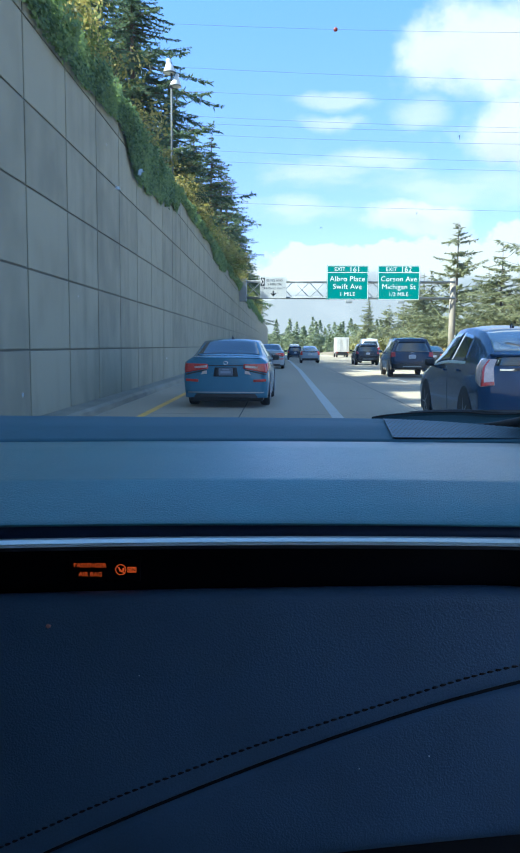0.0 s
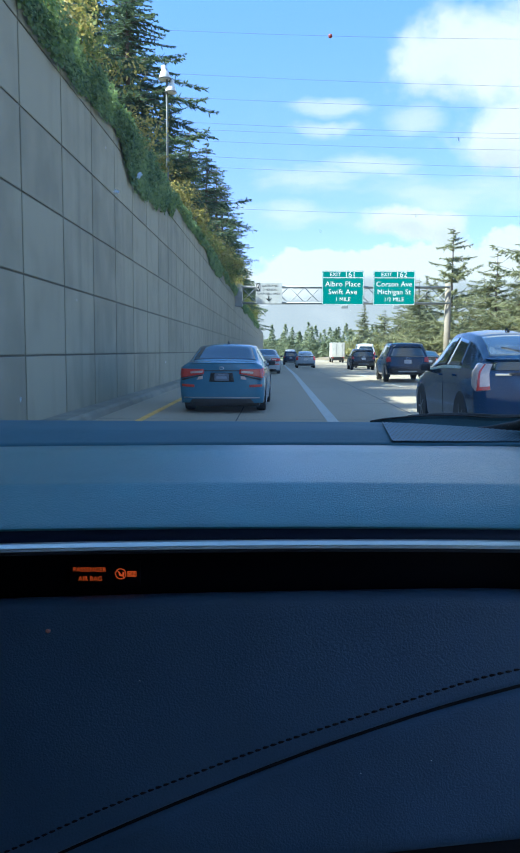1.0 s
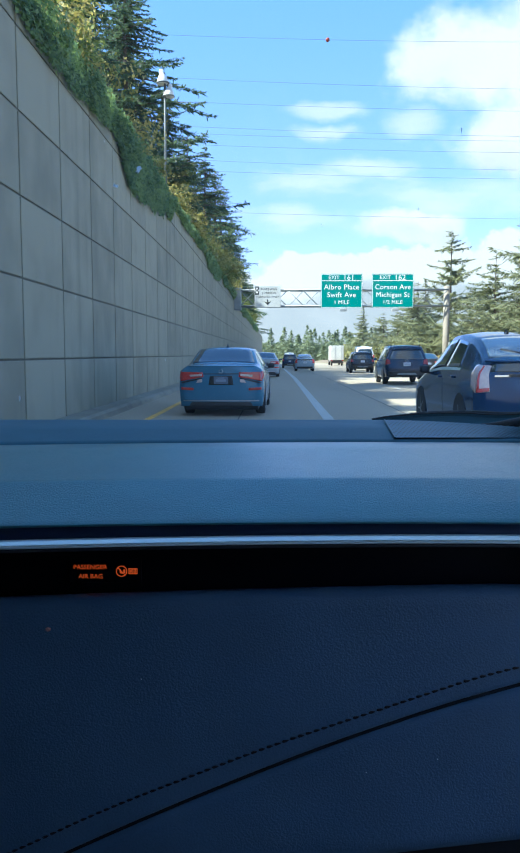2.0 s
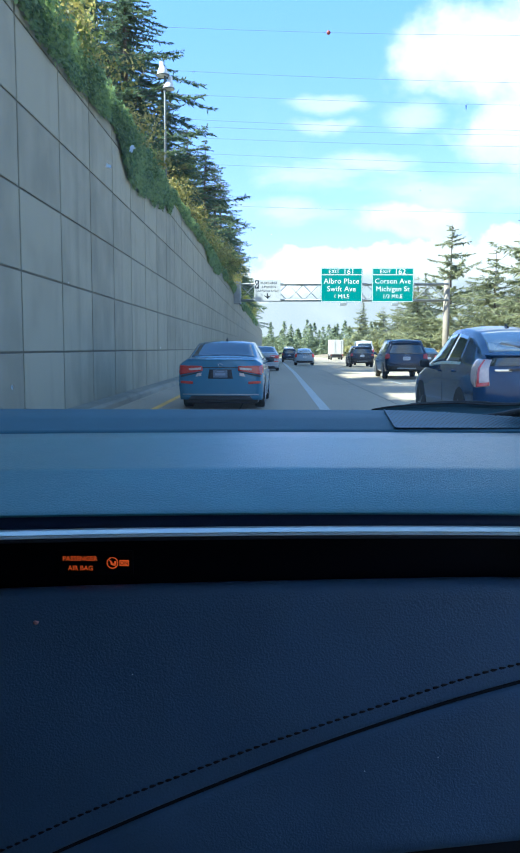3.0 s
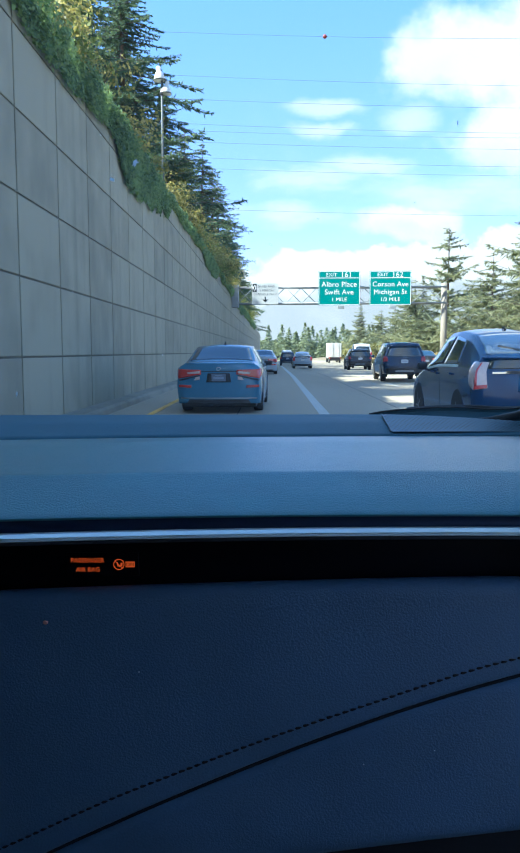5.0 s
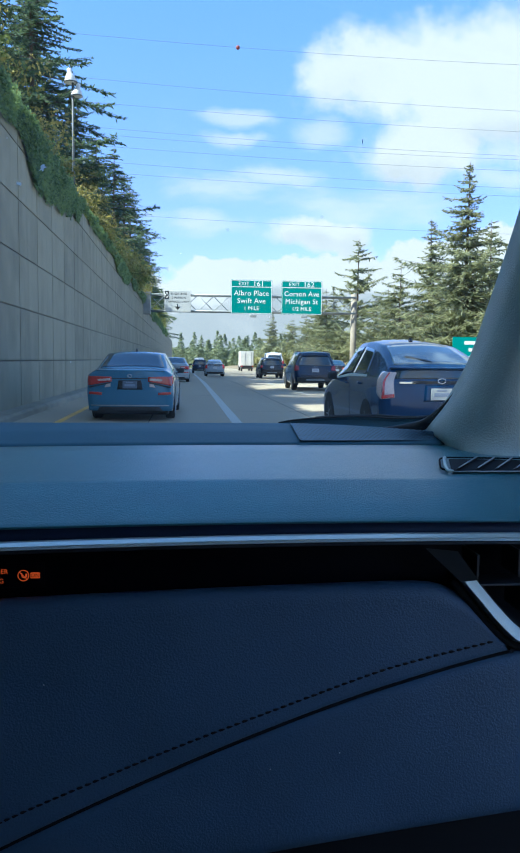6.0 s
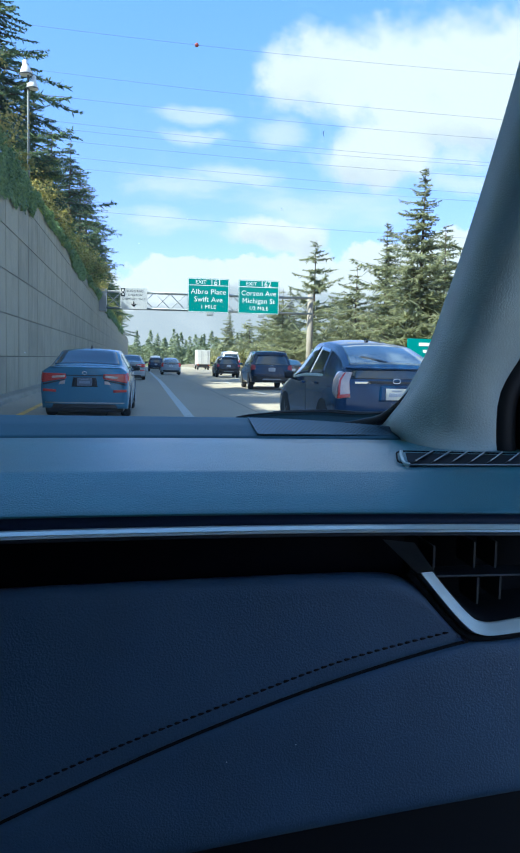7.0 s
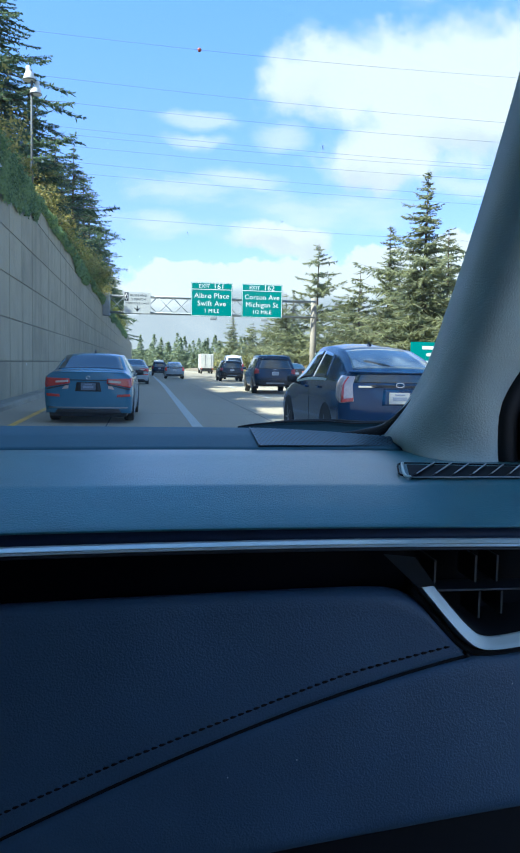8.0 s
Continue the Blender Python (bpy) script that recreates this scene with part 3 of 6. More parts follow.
# black sheet added in place of the shade below the fascia
part("underside_shade", box(-1.15, 0.53, 0.80, 0.86, 0.45, 1.12, 0.01), "groove", dash, "black sheet in place of the shade under the fascia")
stitch_bm = bmesh.new()
tube([(-0.0030, 0, 0), (-0.0016, 0, 0), (0.0010, 0, 0), (0.0031, 0, 0)], [0.0004, 0.0013, 0.0010, 0.0003], 6, stitch_bm)
stitch_me = bpy.data.meshes.new("stitch")
stitch_bm.to_mesh(stitch_me)
stitch_bm.free()
stitch_me.materials.append(M["thread"])
steps = np.concatenate([[0], np.cumsum(np.hypot(*np.diff(STITCH, axis=0).T))])
for s in np.arange(0.20, steps[-1], 0.0076):
    x, z = np.interp(s, steps, STITCH[:, 0]), np.interp(s, steps, STITCH[:, 1])
    x2, z2 = np.interp(s + 0.004, steps, STITCH[:, 0]), np.interp(s + 0.004, steps, STITCH[:, 1])
    one = new("stitch", stitch_me)
    one.matrix_world = Matrix.Translation((x, face_y(x, z) - 0.0004, z)) @ Matrix.Rotation(-math.atan2(z2 - z, x2 - x) + 0.12, 4, "Y")
    one.parent = dash

# speaker grille in the corner under the windscreen
grille = part("speaker_grille", sheet([[(0.172 + 0.19 * s - 0.007 * f, (far_y(0.172 + 0.19 * s) - 0.012) * (1 - f) + 1.086 * f, 1.2412 * (1 - f) + 1.2302 * f) for f in np.linspace(0, 1, 6)] for s in np.linspace(0, 1, 16)]),
              "vane", dash, "black speaker grille backing")


def grille_at(s, f):
    x = 0.172 + 0.19 * s - 0.007 * f
    return (x, (far_y(x) - 0.012) * (1 - f) + 1.086 * f, 1.2420 * (1 - f) + 1.2306 * f)


bm = bmesh.new()
for way in (1, -1):
    for k in range(-30, 60):
        pts = []
        for f in np.linspace(0, 1, 31):
            s = k / 30 + way * f * 0.22
            if 0.0 <= s <= 1.0:
                pts.append(grille_at(s, f))
        if len(pts) > 1:
            tube(pts[:-1:5] + pts[-1:], 0.0019, 4, bm, flat_z=0.12)
part("grille_mesh", bm, "lattice", grille, "fine diamond mesh")
part("grille_rim", tube([grille_at(0, f) for f in np.linspace(0, 1, 6)], 0.0012, 6), "lattice", grille)

# side demister slot on the top pad: a flush bezel with a dark outline, and a slot that narrows outwards
def slot_at(x0, y, up=0.0):
    return (x0 + 0.002 + (y - 0.81) * 0.30, y + 0.022 + bow(0.3), 1.2226 + (y - 0.788) * 0.028 + up)


def slot_far(x0):
    return 0.896 - 0.13 * (x0 - 0.29)


slot = part("demister_vent", sheet([[slot_at(x0, 0.806 + (slot_far(x0) - 0.806) * f, 0.0004) for f in np.linspace(0, 1, 5)] for x0 in np.linspace(0.2905, 0.50, 12)]), "groove", dash, "black demister slot")
rim = [slot_at(x, slot_far(x) + 0.009, 0.0008) for x in np.linspace(0.50, 0.292, 14)] + [slot_at(0.284, 0.902, 0.0008), slot_at(0.280, 0.893, 0.0008)]
rim += [slot_at(0.279, y, 0.0008) for y in np.linspace(0.88, 0.83, 5)] + [slot_at(0.281, 0.820, 0.0008), slot_at(0.286, 0.814, 0.0008)]
part("slot_outline", tube(rim, 0.0010, 6), "groove", slot, "fine dark outline", smooth=True)
for k in range(10):
    x = 0.2905 + 0.0215 * k
    top = slot_far(x + 0.02) - 0.003
    bm = sheet([[slot_at(x, 0.808, 0.0), slot_at(x + 0.034, top, 0.0)], [slot_at(x + 0.0080, 0.808, 0.0040), slot_at(x + 0.0345, top, 0.0036)]])
    bmesh.ops.solidify(bm, geom=bm.faces, thickness=0.0022)
    # dark slat, with the light on its upper edge put in as a pale tube
    part("slat", bm, "vane", slot)
    part("slat_glint", tube([slot_at(x + 0.0080, 0.808, 0.0044), slot_at(x + 0.0345, top, 0.0040)], 0.0008, 6), "lit_edge", slot, "pale tube for the light on the slat edge", smooth=True)
# pale colour of the slot's end and front edge stands in for caught light
bezel = [slot_at(0.2860, slot_far(0.286) + 0.003, 0.0012), slot_at(0.2845, 0.888, 0.0016), slot_at(0.2845, 0.835, 0.0016), slot_at(0.2865, 0.808, 0.0014), slot_at(0.292, 0.803, 0.0012)]
part("bezel", tube(smooth_line(bezel, 16), 0.0019, 8), "satin_soft", slot, "rounded end of the slot, paled for the light on it", smooth=True)
part("bezel_glint", tube([slot_at(x, 0.802, 0.0010) for x in np.linspace(0.291, 0.50, 8)], 0.0009, 6), "lit_edge", slot, "fine pale line for the light on the front edge", smooth=True)

# side air vent with its bent silver trim
vent = part("air_vent", sheet([[(x, 0.79, z) for z in (1.06, 1.12, 1.175)] for x in (0.225, 0.35, 0.53)]), "groove", dash, "black side air vent")
outer = smooth_line([(0.262, 1.136), (0.277, 1.118), (0.296, 1.096), (0.311, 1.081), (0.323, 1.0735), (0.340, 1.0715), (0.377, 1.0755), (0.450, 1.085), (0.53, 1.095)], 44)
inner = smooth_line([(0.279, 1.1375), (0.289, 1.1255), (0.304, 1.108), (0.318, 1.0935), (0.3285, 1.0865), (0.344, 1.0855), (0.377, 1.0905), (0.450, 1.100), (0.53, 1.110)], 44)
rows = []
for (xo, zo), (xi, zi) in zip(outer, inner):
    y = face_y(xo, zo)
    mid = ((xo + xi) / 2, (zo + zi) / 2)
    rows.append([(xo, y + 0.016, zo - 0.001), (xo, y + 0.007, zo), (xo * 0.76 + xi * 0.24, y - 0.0065, zo * 0.76 + zi * 0.24), (xo * 0.72 + xi * 0.28, y - 0.0066, zo * 0.72 + zi * 0.28), (mid[0], y - 0.0050, mid[1]), (xo * 0.04 + xi * 0.96, y + 0.0005, zo * 0.04 + zi * 0.96), (xi, y + 0.003, zi)])
part("vent_trim", sheet(rows), "satin_soft", vent, "bent satin silver vent trim")
part("vent_lining", sheet([[(xi, face_y(xi, zi) + 0.003, zi), (xi + 0.002, face_y(xi, zi) + 0.012, zi + 0.001), (xi + 0.003, 0.79, zi + 0.001)] for xi, zi in inner]), "groove", vent, "black lining of the vent", smooth=True)
part("vent_edge", tube([(x - 0.003, face_y(x, z) + 0.004, z - 0.0025) for x, z in outer], 0.0036, 6), "groove", vent, "dark edge round the trim", smooth=True)
bm = sheet([[(0.226, 0.703, 1.1700), (0.262, 0.706, 1.1365)], [(0.257, 0.703, 1.1665), (0.279, 0.706, 1.1380)]])
bmesh.ops.solidify(bm, geom=bm.faces, thickness=-0.03)
part("vent_bracket", bm, "satin_dark", vent, "dark grey slanting bracket")
part("vent_slat", box(0.283, 0.53, 0.716, 0.75, 1.1290, 1.1312, 0.0005), "satin_dark", vent)
for x, z0, z1 in ((0.283, 1.136, 1.158), (0.324, 1.136, 1.162), (0.346, 1.136, 1.162), (0.329, 1.100, 1.1265), (0.352, 1.104, 1.1265), (0.40, 1.136, 1.162), (0.40, 1.108, 1.1265), (0.45, 1.136, 1.162)):
    part("vent_vane", box(x, x + 0.0024, 0.722, 0.765, z0, z1, 0.0004), "vane", vent)

# glowing passenger lamp on the black panel
PY = 0.7345
lamp = part("airbag_indicator", box(-0.192, -0.124, PY + 0.0012, PY + 0.0040, 1.1300, 1.1525, 0.0004), "piano", dash, "black window of the passenger airbag lamp")
for words, x, z, size in (("PASSENGER", -0.1722, 1.1449, 0.0061), ("AIR BAG", -0.1718, 1.1361, 0.0061)):
    lettering(words, size, "orange", lamp, Matrix.Translation((x, PY + 0.0008, z)) @ FACING, "glowing orange lettering")
ring = [(-0.1426 + 0.0049 * math.cos(a), PY + 0.0006, 1.1412 + 0.0049 * math.sin(a)) for a in np.linspace(0, 2 * math.pi, 25)]
part("ring", tube(ring, 0.00045, 5), "orange", lamp, "glowing orange ring")
part("slash", tube([(-0.1464, PY + 0.0004, 1.1450), (-0.1388, PY + 0.0004, 1.1374)], 0.00045, 5), "orange", lamp)
bm = tube([(-0.1440, PY + 0.0006, 1.1432), (-0.1436, PY + 0.0006, 1.1400), (-0.1412, PY + 0.0006, 1.1392)], 0.0006, 5)
tube([(-0.1400, PY + 0.0006, 1.1428), (-0.1402, PY + 0.0006, 1.1398)], 0.0010, 6, bm)
part("seat_mark", bm, "orange", lamp)
part("lit_box", box(-0.1362, -0.1276, PY + 0.0002, PY + 0.0010, 1.1386, 1.1440, 0.0003), "orange", lamp, "glowing orange box")
lettering("ON", 0.0050, "piano", lamp, Matrix.Translation((-0.1319, PY - 0.0002, 1.1413)) @ FACING, "dark lettering")
bm = bmesh.new()
bmesh.ops.create_icosphere(bm, subdivisions=1, radius=0.0016)
for v in bm.verts:
    v.co = Vector((v.co.x * 1.3, v.co.y * 0.6, v.co.z)) * (0.8 + 0.5 * random.random())
me = bpy.data.meshes.new("crumb")
bm.to_mesh(me)
bm.free()
me.materials.append(M["crumb"])
crumb = tagged(new("crumb", me), "tiny reddish crumb stuck on the dashboard fascia", "crumb")
crumb.location = (-0.2040, face_y(-0.2040, 1.0965) - 0.0006, 1.0965)
crumb.scale = (1.3, 1.0, 1.2)

# specks of dust on the fascia
speck_bm = bmesh.new()
bmesh.ops.create_icosphere(speck_bm, subdivisions=1, radius=0.0006)
speck_me = bpy.data.meshes.new("dust_speck")
speck_bm.to_mesh(speck_me)
speck_bm.free()
speck_me.materials.append(M["fleck"])
for x, z in ((0.360, 1.040), (0.085, 0.962), (0.150, 0.975), (-0.120, 1.050)):
    speck = new("dust_speck", speck_me)
    speck.location = (x, face_y(x, z) - 0.002, z)
    speck.parent = dash

# ---- inside the car: pillar, windscreen and shell ----
INNER = smooth_line([(0.371, 1.066, 1.218), (0.367, 1.102, 1.229), (0.362, 1.134, 1.240), (0.378, 1.078, 1.288), (0.3895, 1.020, 1.348), (0.394, 0.970, 1.416), (0.3945, 0.920, 1.474), (0.385, 0.820, 1.570), (0.370, 0.720, 1.660), (0.3415, 0.600, 1.755)], 28)
OUTER = smooth_line([(0.460, 0.945, 1.192), (0.4515, 0.950, 1.215), (0.447, 0.950, 1.250), (0.4505, 0.950, 1.298), (0.477, 0.945, 1.351), (0.4965, 0.905, 1.430), (0.5025, 0.860, 1.495), (0.4975, 0.770, 1.590), (0.483, 0.660, 1.690), (0.4575, 0.540, 1.780)], 28)
rows = []
for a, b in zip(INNER, OUTER):
    a, b = Vector(a), Vector(b)
    row = [a + Vector((0.006, 0.05, -0.004))]
    for f in np.linspace(0, 1, 15):
        swell = math.sin(math.pi * f ** 0.78) ** 0.9 * 0.068
        row.append(a.lerp(b, f) + Vector((-0.36, -0.92, 0.08)) * swell)
    rows.append(row + [b + Vector((0.03, 0.02, 0))])
structure("pillar_trim", sheet(rows), "pillar", "grey grained windscreen pillar trim", "pillar", smooth=True)
structure("door_seal", tube([Vector(p) + Vector((0.016, 0.012, 0.0)) for p in OUTER], 0.017, 10), "rubber", "black rubber door seal beside the pillar", "seal", smooth=True)
structure("door_trim", sheet([[Vector(p) + Vector((0.024, 0.03, 0)), Vector(p) + Vector((0.045, 0.01, 0.0)), Vector(p) + Vector((0.065, -0.015, 0.0))] for p in OUTER]), "rubber", "black door trim beside the pillar", "door", smooth=True)
structure("door_frame", tube([Vector(p) + Vector((0.050, -0.01, 0.0)) for p in OUTER], 0.014, 10), "satin_dark", "dark door frame edge", "door", smooth=True)


def glass_y(x, z):
    """Where the windscreen stands at the height z."""
    low = 1.335 - 0.19 * ((x + 0.40) / 0.80) ** 2
    f = (z - 1.215) / 0.56
    return low - 0.80 * f - 0.05 * math.sin(math.pi * f) * -1


zs = np.linspace(1.205, 1.775, 12)
pane = sheet([[(x, glass_y(x, z), z) for z in zs] for x in np.linspace(-1.20, 0.40, 18)])
bmesh.ops.solidify(pane, geom=pane.faces, thickness=0.004)
screen = structure("windscreen", pane, "windscreen", "clear curved windscreen with a few flecks of dirt", "windscreen", smooth=True)
screen.visible_shadow = False
frit = [(0.300, 1.205, 1.236), (0.335, 1.190, 1.238), (0.362, 1.160, 1.248), (0.380, 1.120, 1.276), (0.391, 1.072, 1.314), (0.402, 1.024, 1.352)]
structure("windscreen_border", tube(smooth_line([(x + 0.003 * min(1, k / 2), y, z) for k, (x, y, z) in enumerate(frit)], 30), [0.002 + 0.006 * min(1, k / 8) * max(0.0, 1 - max(0, k - 14) / 15) for k in range(30)], 8), "rubber", "black border of the windscreen", "border", smooth=True)
# flecks of dirt on the glass: sideways and upwards tangent, width, height, lean
FLECKS = [(-0.319, -0.060, 0.0028, 0.0105, 28), (-0.163, 0.217, 0.0120, 0.0050, -30), (-0.193, 0.198, 0.0075, 0.0050, 0), (-0.135, -0.012, 0.0022, 0.0022, 0), (0.175, 0.168, 0.0018, 0.0018, 0),
          (0.225, 0.259, 0.0012, 0.0042, -25), (0.058, 0.150, 0.0016, 0.0016, 0), (-0.205, 0.250, 0.0014, 0.0020, 0), (-0.160, 0.335, 0.0012, 0.0035, 20), (0.0, 0.120, 0.0014, 0.0014, 0),
          (-0.090, 0.300, 0.0013, 0.0013, 0), (0.300, 0.090, 0.0016, 0.0012, 0), (-0.245, 0.065, 0.0016, 0.0020, 10), (0.110, 0.045, 0.0014, 0.0014, 0)]
for u, v, w, h, lean in FLECKS:
    d = 1.0
    for _ in range(20):
        d = glass_y(u * d, 1.35 + v * d)
    x, z = u * d, 1.35 + v * d
    bm = bmesh.new()
    spin = radians(lean)
    ring = []
    for k in range(13):
        a = 2 * math.pi * k / 13
        r = 0.5 * (0.22 + 0.85 * random.random())
        px, pz = w * r * math.cos(a), h * r * math.sin(a)
        px, pz = px * math.cos(spin) + pz * math.sin(spin), pz * math.cos(spin) - px * math.sin(spin)
        ring.append(bm.verts.new((x + px, glass_y(x + px, z + pz) - 0.0052, z + pz)))
    bm.faces.new(ring)
    bmesh.ops.solidify(bm, geom=bm.faces, thickness=0.0006)
    part("fleck", bm, "fleck", screen, "pale fleck of dirt")

# wiper at rest at the foot of the windscreen
wiper = thing("windscreen_wiper", "black windscreen wiper resting at the foot of the glass", "wiper", at=Matrix())
blade = smooth_line([(0.165, 1.345, 1.2345), (0.195, 1.34, 1.2400), (0.25, 1.33, 1.2455), (0.31, 1.315, 1.2478), (0.36, 1.295, 1.2462), (0.43, 1.27, 1.2510), (0.52, 1.22, 1.2560)], 24)
part("blade", tube([(x, y - 0.002, z) for x, y, z in blade], 0.0016, 6), "rubber", wiper, "black rubber blade")
part("blade_cover", sheet([[(x, y, z - 0.001), (x, y + 0.003, z - 0.006), (x, y - 0.004, z - 0.032)] for x, y, z in blade]), "pad_far", wiper, "blue-grey blade cover")
part("arm", tube([(x + 0.02, y + 0.012, z + 0.0005) for x, y, z in blade[5:]], 0.0030, 6), "rubber", wiper, "black arm", smooth=True)

# plain unseen shell that closes the car round the camera
structure("car_roof", box(-1.27, 0.60, -1.65, 0.52, 1.775, 1.83, 0.02), "headliner", "pale grey car headliner", "roof")
structure("car_floor", box(-1.215, 0.545, -1.65, 1.36, 0.22, 0.46), "rubber", "dark car floor", "floor")
structure("firewall", box(-1.27, 0.60, 1.36, 1.40, 0.20, 1.20), "rubber", "dark bulkhead behind the dashboard", "bulkhead")
# unseen side and rear panels, sized to steer the light on the fascia
structure("low_side_right", box(0.545, 0.60, -0.05, 0.92, 0.20, 0.74, 0.01), "shell_dark", "unseen dark side panel sized to steer the cabin light", "door")
structure("light_block_right", box(0.545, 0.60, -1.65, -0.052, 0.20, 1.775, 0.01), "shell_dark", "unseen dark side panel that blocks light from behind", "door")
structure("light_block_left", box(-1.27, -1.215, -1.65, 0.92, 0.20, 1.72, 0.01), "shell_dark", "unseen dark side panel sized to steer the cabin light", "door")
structure("light_block_rear", box(-1.27, 0.60, -1.70, -1.65, 0.20, 1.775), "shell_dark", "unseen dark wall that blocks light from behind", "bulkhead")
for x in (-1.17, 0.50):
    for y in (-1.15, 1.72):
        bm = sheet([[(x + a, y + q * math.cos(t), 0.34 + q * math.sin(t)) for a, q in ((-0.11, 0.02), (-0.11, 0.32), (-0.08, 0.34), (0.08, 0.34), (0.11, 0.32), (0.11, 0.02))] for t in np.linspace(0, 2 * math.pi, 25)])
        structure("car_wheel", bm, "tyre", "black tyre under the car", "wheel", smooth=True)
structure("front_subframe", box(-1.06, 0.40, 1.40, 2.10, 0.25, 0.60, 0.05), "rubber", "dark front underbody of the car", "underbody")

# ---- vehicles ----
class Shell:
    """A car body from stations along its length, rear first: y, then half width and height of sill, flank, belt and roof edge, and the roof's crown."""

    def __init__(self, stations, lean=(0, 0, 0, 0), bulge=0.10):
        self.st = np.array(stations, float)
        self.lean, self.bulge = lean, bulge
        self.length = self.st[-1, 0]

    def at(self, y):
        s = self.st
        i = int(np.clip(np.searchsorted(s[:, 0], y) - 1, 0, len(s) - 2))
        f = float(np.clip((y - s[i, 0]) / (s[i + 1, 0] - s[i, 0]), 0, 1))
        straight = s[i] * (1 - f) + s[i + 1] * f
        a, d = s[max(i - 1, 0)], s[min(i + 2, len(s) - 1)]
        b, c = s[i], s[i + 1]
        curve = 0.5 * (2 * b + (c - a) * f + (2 * a - 5 * b + 4 * c - d) * f * f + (3 * b - a - 3 * c + d) * f ** 3)
        return 0.5 * straight + 0.5 * curve

    def knots(self, y):
        r = self.at(y)
        return [(r[1], r[2]), (r[3], r[4]), (r[5], r[6]), (r[7], r[8])], r[9]

    def across(self, y, v):
        k, _ = self.knots(y)
        p = [np.array(q) for q in k]
        i = int(np.clip(math.floor(v), 0, 2))
        f = v - i
        a = p[i - 1] if i else 2 * p[0] - p[1]
        d = p[i + 2] if i < 2 else 2 * p[3] - p[2]
        b, c = p[i], p[i + 1]
        curve = 0.5 * (2 * b + (c - a) * f + (2 * a - 5 * b + 4 * c - d) * f * f + (3 * b - a - 3 * c + d) * f ** 3)
        return 0.5 * curve + 0.5 * (b * (1 - f) + c * f)

    def side(self, y, v, sign=1):
        w, z = self.across(y, v)
        return Vector((sign * w, y + self.lean_at(v) * max(0, 1 - y / 0.8), z))

    def lean_at(self, v):
        return float(np.interp(v, [0, 1, 2, 3], self.lean))

    def top(self, y, s):
        k, crown = self.knots(y)
        w, z = k[3]
        return Vector((s * w, y + self.lean[3] * max(0, 1 - y / 0.8), z + crown * (1 - s * s)))

    def rear(self, s, v):
        w, z = self.across(0.0, v)
        crown = self.knots(0.0)[1] * max(0, v - 2) * (1 - s * s)
        return Vector((s * w, self.lean_at(v) - self.bulge * (1 - abs(s) ** 3), z + crown))

    def body(self, n=46):
        bm = bmesh.new()
        ys = list(np.linspace(0, self.length, n))
        vs = list(np.linspace(0, 3, 16))
        ss = list(np.linspace(-1, 1, 13))
        for sign in (1, -1):
            sheet([[self.side(y, v, sign) for v in vs] for y in ys], bm)
        sheet([[self.top(y, s) for s in ss] for y in ys], bm)
        sheet([[self.rear(s, v) for v in vs] for s in ss], bm)
        sheet([[Vector((s * self.across(self.length, v)[0], self.length + 0.06 * (1 - s * s), self.across(self.length, v)[1])) for v in vs] for s in ss], bm)
        sheet([[Vector((s * self.at(y)[1], y - (self.bulge * (1 - abs(s) ** 3) if y == 0 else 0), self.at(y)[2])) for s in ss] for y in ys], bm)
        bmesh.ops.remove_doubles(bm, verts=bm.verts, dist=0.003)
        return bm

    def patch(self, where, corners, proud=0.006, n=9, sign=1, thick=0.02):
        """A curved plate on the body: corners are four pairs of surface numbers, in order round it."""
        fn = {"side": lambda a, b: self.side(a, b, sign), "top": self.top, "rear": self.rear}[where]
        a, b, c, d = [np.array(q, float) for q in corners]
        rows = []
        for i in range(n):
            f = i / (n - 1)
            row = []
            for j in range(n):
                g = j / (n - 1)
                u, v = (a * (1 - f) + b * f) * (1 - g) + (d * (1 - f) + c * f) * g
                p = fn(u, v)
                e = 0.01
                t1, t2 = fn(u + e, v) - fn(u - e, v), fn(u, min(3, v + e)) - fn(u, max(0 if where != "top" else -1, v - e))
                normal = t1.cross(t2).normalized()
                centre = Vector((0, max(0.4, min(p.y, self.length - 0.4)), 0.7))
                if normal.dot(p - centre) < 0:
                    normal = -normal
                row.append((p + normal * proud, p - normal * thick))
            rows.append(row)
        bm = bmesh.new()
        sheet([[q[0] for q in row] for row in rows], bm)
        rim = [rows[0][j] for j in range(n)] + [rows[i][-1] for i in range(1, n)] + [rows[-1][j] for j in range(n - 2, -1, -1)] + [rows[i][0] for i in range(n - 2, 0, -1)]
        sheet([[q[0] for q in rim + rim[:1]], [q[1] for q in rim + rim[:1]]], bm)
        bmesh.ops.remove_doubles(bm, verts=bm.verts, dist=0.0005)
        return bm


